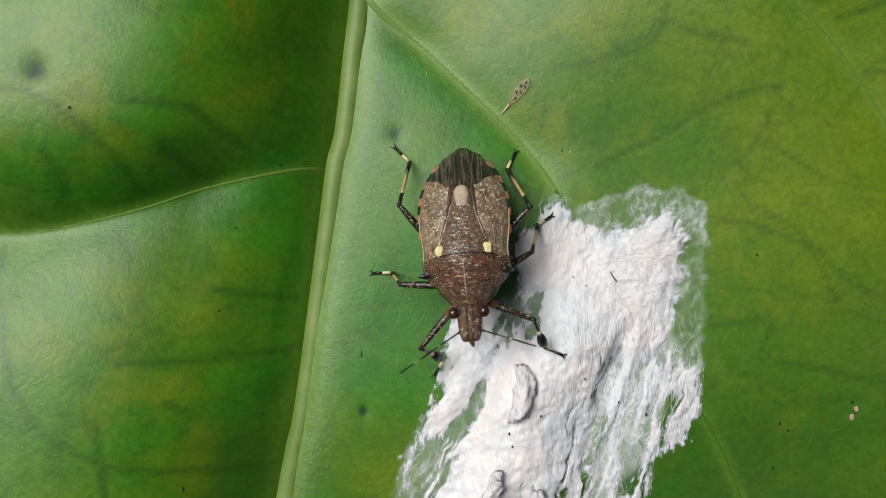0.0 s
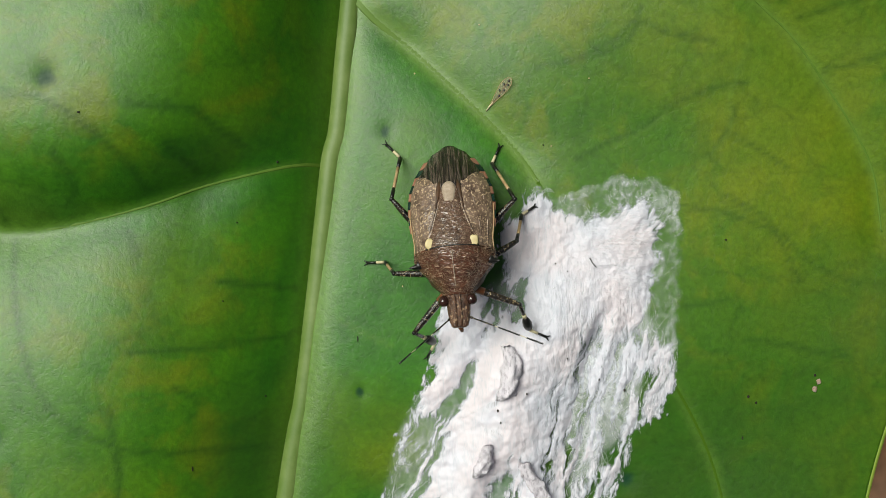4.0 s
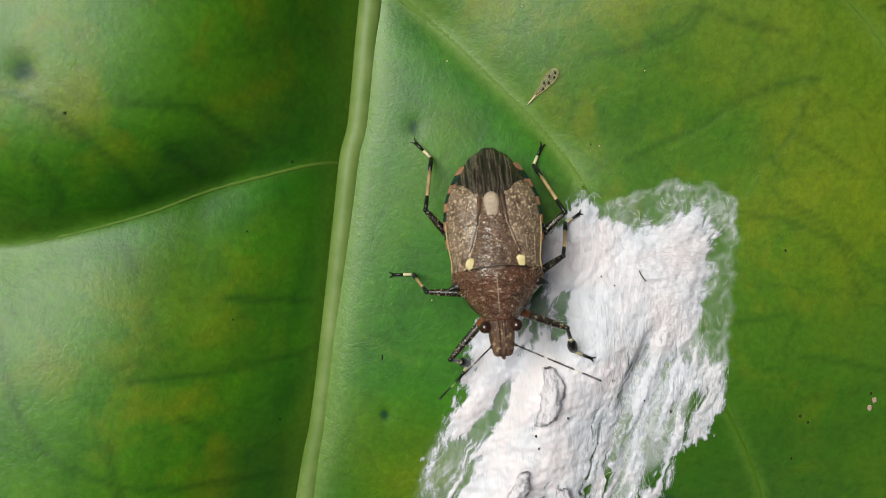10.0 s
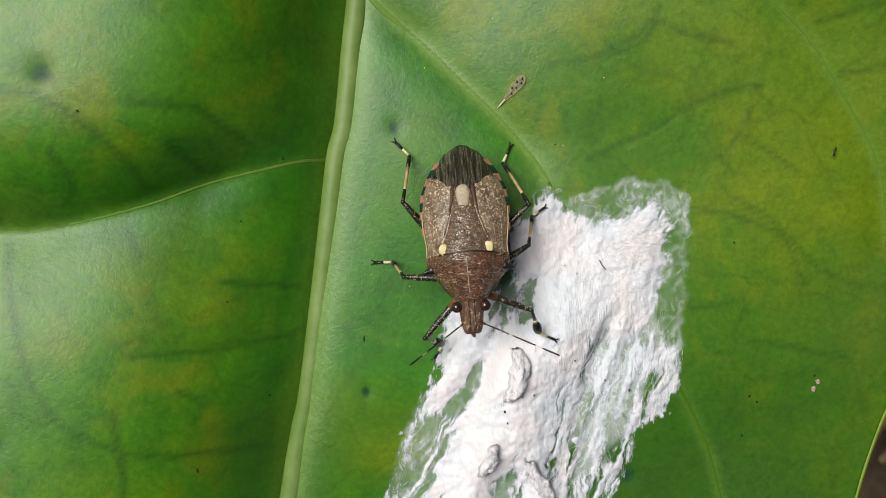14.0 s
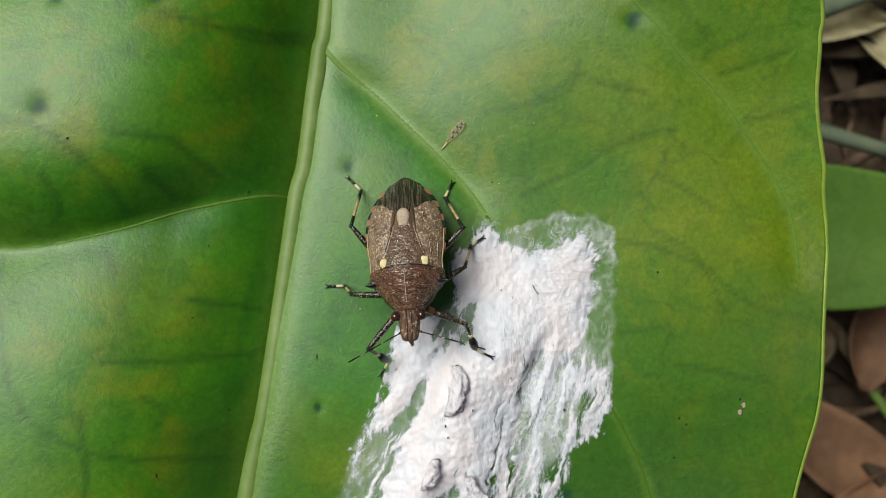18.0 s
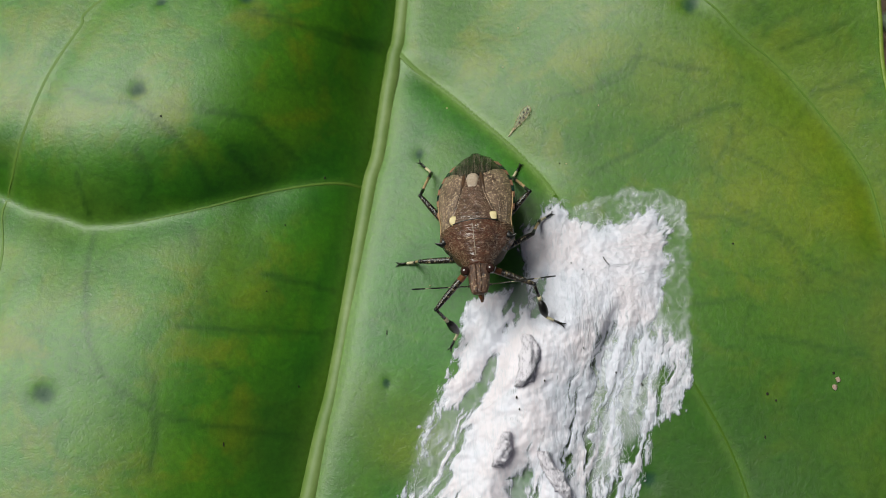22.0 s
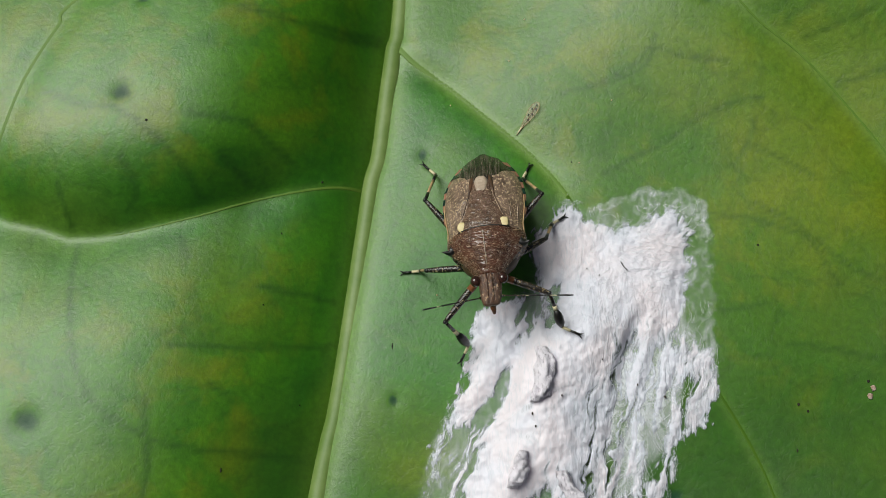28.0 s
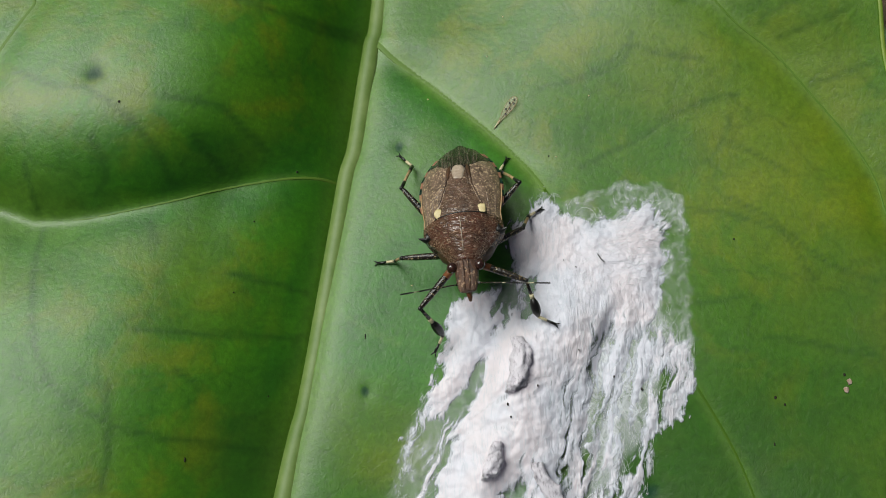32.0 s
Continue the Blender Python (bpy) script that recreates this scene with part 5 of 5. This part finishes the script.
for _x, _y, _r in ((81.5, 27.5, 1.5), (85.5, 26.2, 1.1), (103, 57, 2.4), (97, 62, 1.6)):
    tagged(part("pebble", blob((_x, _y, GROUND + 12), (_r, _r * 0.8, _r * 0.7), _x, 0.3), PEBBLE, None, org=(_x, _y, GROUND + 12)), "pale rounded pebble among the litter", "pebble", "pebbles among litter")

for _a, _b, _c in (((112, -70, -100), (104, -40, -92), (98, -18, -108)), ((120, -52, -112), (106, -58, -98), (94, -76, -106)), ((116, 60, -104), (108, 74, -96), (96, 84, -108))):
    tagged(part("green_stem", tube(smooth_line([_a, _b, _c], 16).tolist(), np.linspace(1.6, 0.9, 16).tolist(), 8), VEIN, None, org=_b), "thin green weed stem arching over the soil", "stem", "stems over the soil")


def lower_leaf():
    """A second leaf low over the soil, its blade reaching out from under the first."""
    us, ts = np.linspace(-1, 1, 30), np.linspace(0.02, 0.99, 50)
    verts, faces = [], []
    for side in (0, -0.5):
        for t in ts:
            w = 13.5 * math.sin(math.pi * t ** 0.8) ** 0.7
            for u in us:
                verts.append((42 + 78 * t, 11 - 3 * t + w * u, -86 + 3 * t * t + 3 * abs(u) ** 1.5 + side))
    n, m = len(ts), len(us)
    k = n * m
    for i in range(n - 1):
        for j in range(m - 1):
            a = i * m + j
            faces.append((a, a + m, a + m + 1, a + 1))
            faces.append((k + a, k + a + 1, k + a + m + 1, k + a + m))
    rim = list(range(m)) + [i * m + m - 1 for i in range(1, n)] + [(n - 1) * m + j for j in range(m - 2, -1, -1)] + [i * m for i in range(n - 2, 0, -1)]
    for a, b in zip(rim, rim[1:] + rim[:1]):
        faces.append((a, b, k + b, k + a))
    return verts, faces


second = thing("lower_leaf", (42, 11, -86), "smooth pale green leaf lower down on the plant", "leaf")
part("blade", lower_leaf(), LEAF_FAR, second)
part("petiole", tube(smooth_line([(43.5, 11, -85.5), (34, 12, -88), (24, 14, -100), (18, 16, -124)], 20).tolist(), np.linspace(0.9, 1.6, 20).tolist(), 8), VEIN, second)


# ---- what moves: the bug sways a little on its feet, the raised antennae feel about, an ant runs over the leaf ----
def aim(ob, rows, dip):
    """Turns an antenna: seconds, degrees from -y; dip below the level."""
    base = ob.location.copy()
    walk(ob, [(t, Matrix.Translation(base) @ Euler((radians(dip), 0, radians(turn)), "XYZ").to_matrix().to_4x4()) for t, turn in rows])


def run(ob, rows):
    """An insect runs over the leaf: seconds and its place in mm; it faces the way it goes."""
    when = [r[0] for r in rows]
    line = smooth_line([r[1:] for r in rows], (len(rows) - 1) * 4 + 1)
    times = np.interp(np.linspace(0, len(rows) - 1, len(line)), range(len(rows)), when)
    step = np.gradient(line, axis=0)
    turn = np.unwrap(np.arctan2(step[:, 1], step[:, 0]))
    walk(ob, [(float(t), Matrix.Translation(Vector((x, y, float(leaf_z(x, y)))) * MM) @ Matrix.Rotation(float(a), 4, "Z")) for t, (x, y), a in zip(times, line, turn)])


def motions():
    rest = trunk.location.copy()
    sway = [(0, 0.01, 0.01), (1, 0, 0.01), (2, -0.01, -0.05), (3, -0.08, -0.1), (5.5, -0.06, -0.1), (7.5, -0.03, -0.12), (8.5, -0.07, -0.11), (9.5, -0.14, -0.09), (10.5, -0.13, -0.02), (12.5, -0.11, -0.01), (14.5, -0.07, 0.02), (17, -0.02, 0.04), (18, -0.07, 0.05), (19, -0.06, 0.01), (20, 0.05, 0.06), (21, 0.12, 0.1), (25, 0.14, 0.09), (27.5, 0.12, 0.06), (29.5, 0.13, 0), (30.5, 0.12, -0.05), (32, 0.12, -0.05)]
    walk(trunk, [(t, Matrix.Translation(rest + Vector((x, y, 0)) * MM)) for t, x, y in sway])
    aim(antenna_right, [(0, 77), (1, 78), (2, 76), (3, 70), (6, 79), (7, 79), (8, 72), (9, 75), (10, 73), (11, 71), (12, 73), (13, 74), (14, 72), (17, 70), (17.5, 76), (18, 76), (18.5, 74), (19, 75), (19.5, 82), (20, 76), (21, 83), (22, 85), (23, 75), (24, 77), (25, 82), (25.5, 88), (28, 78), (28.5, 85), (29, 75), (30, 81), (31, 77), (32, 74)], -40)
    aim(antenna_left, [(0, -61), (1, -66), (2, -61), (3, -53), (6, -67), (7, -69), (8, -60), (9, -66), (10, -62), (11, -57), (12, -62), (13, -62), (14, -66), (17, -62), (17.5, -65), (18, -62), (18.5, -63), (19, -64), (19.5, -68), (20, -65), (21, -69), (22, -71), (23, -62), (24, -65), (25, -69), (25.5, -73), (28, -65), (28.5, -71), (29, -62), (30, -69), (31, -63), (32, -61)], -48)

    run(ant, [(0, 1.0, 52), (9.0, 2.0, 49), (10.0, 5.5, 34), (10.6, 11.8, 22), (11.0, 17.1, 17.3), (11.2, 20.0, 15.4), (11.4, 23.3, 14.2), (11.6, 25.6, 10.9), (11.8, 25.8, 7.7), (12.0, 26.9, 5.9), (12.2, 29.0, 7.2), (12.4, 28.1, 11.3), (12.6, 26.4, 15.1), (12.8, 24.9, 16.4), (13.0, 25.4, 18.4), (13.2, 27.8, 17.6), (13.4, 29.4, 16.0), (13.6, 30.1, 13.2), (13.8, 30.4, 9.9), (14.0, 29.8, 6.5), (14.2, 29.2, 4.3), (14.4, 27.9, 1.3), (14.5, 27.6, 0.0), (15.0, 27.0, -9), (15.6, 25.5, -24), (16.3, 18, -41), (17.0, 9, -56), (32, 6, -60)])


motions()
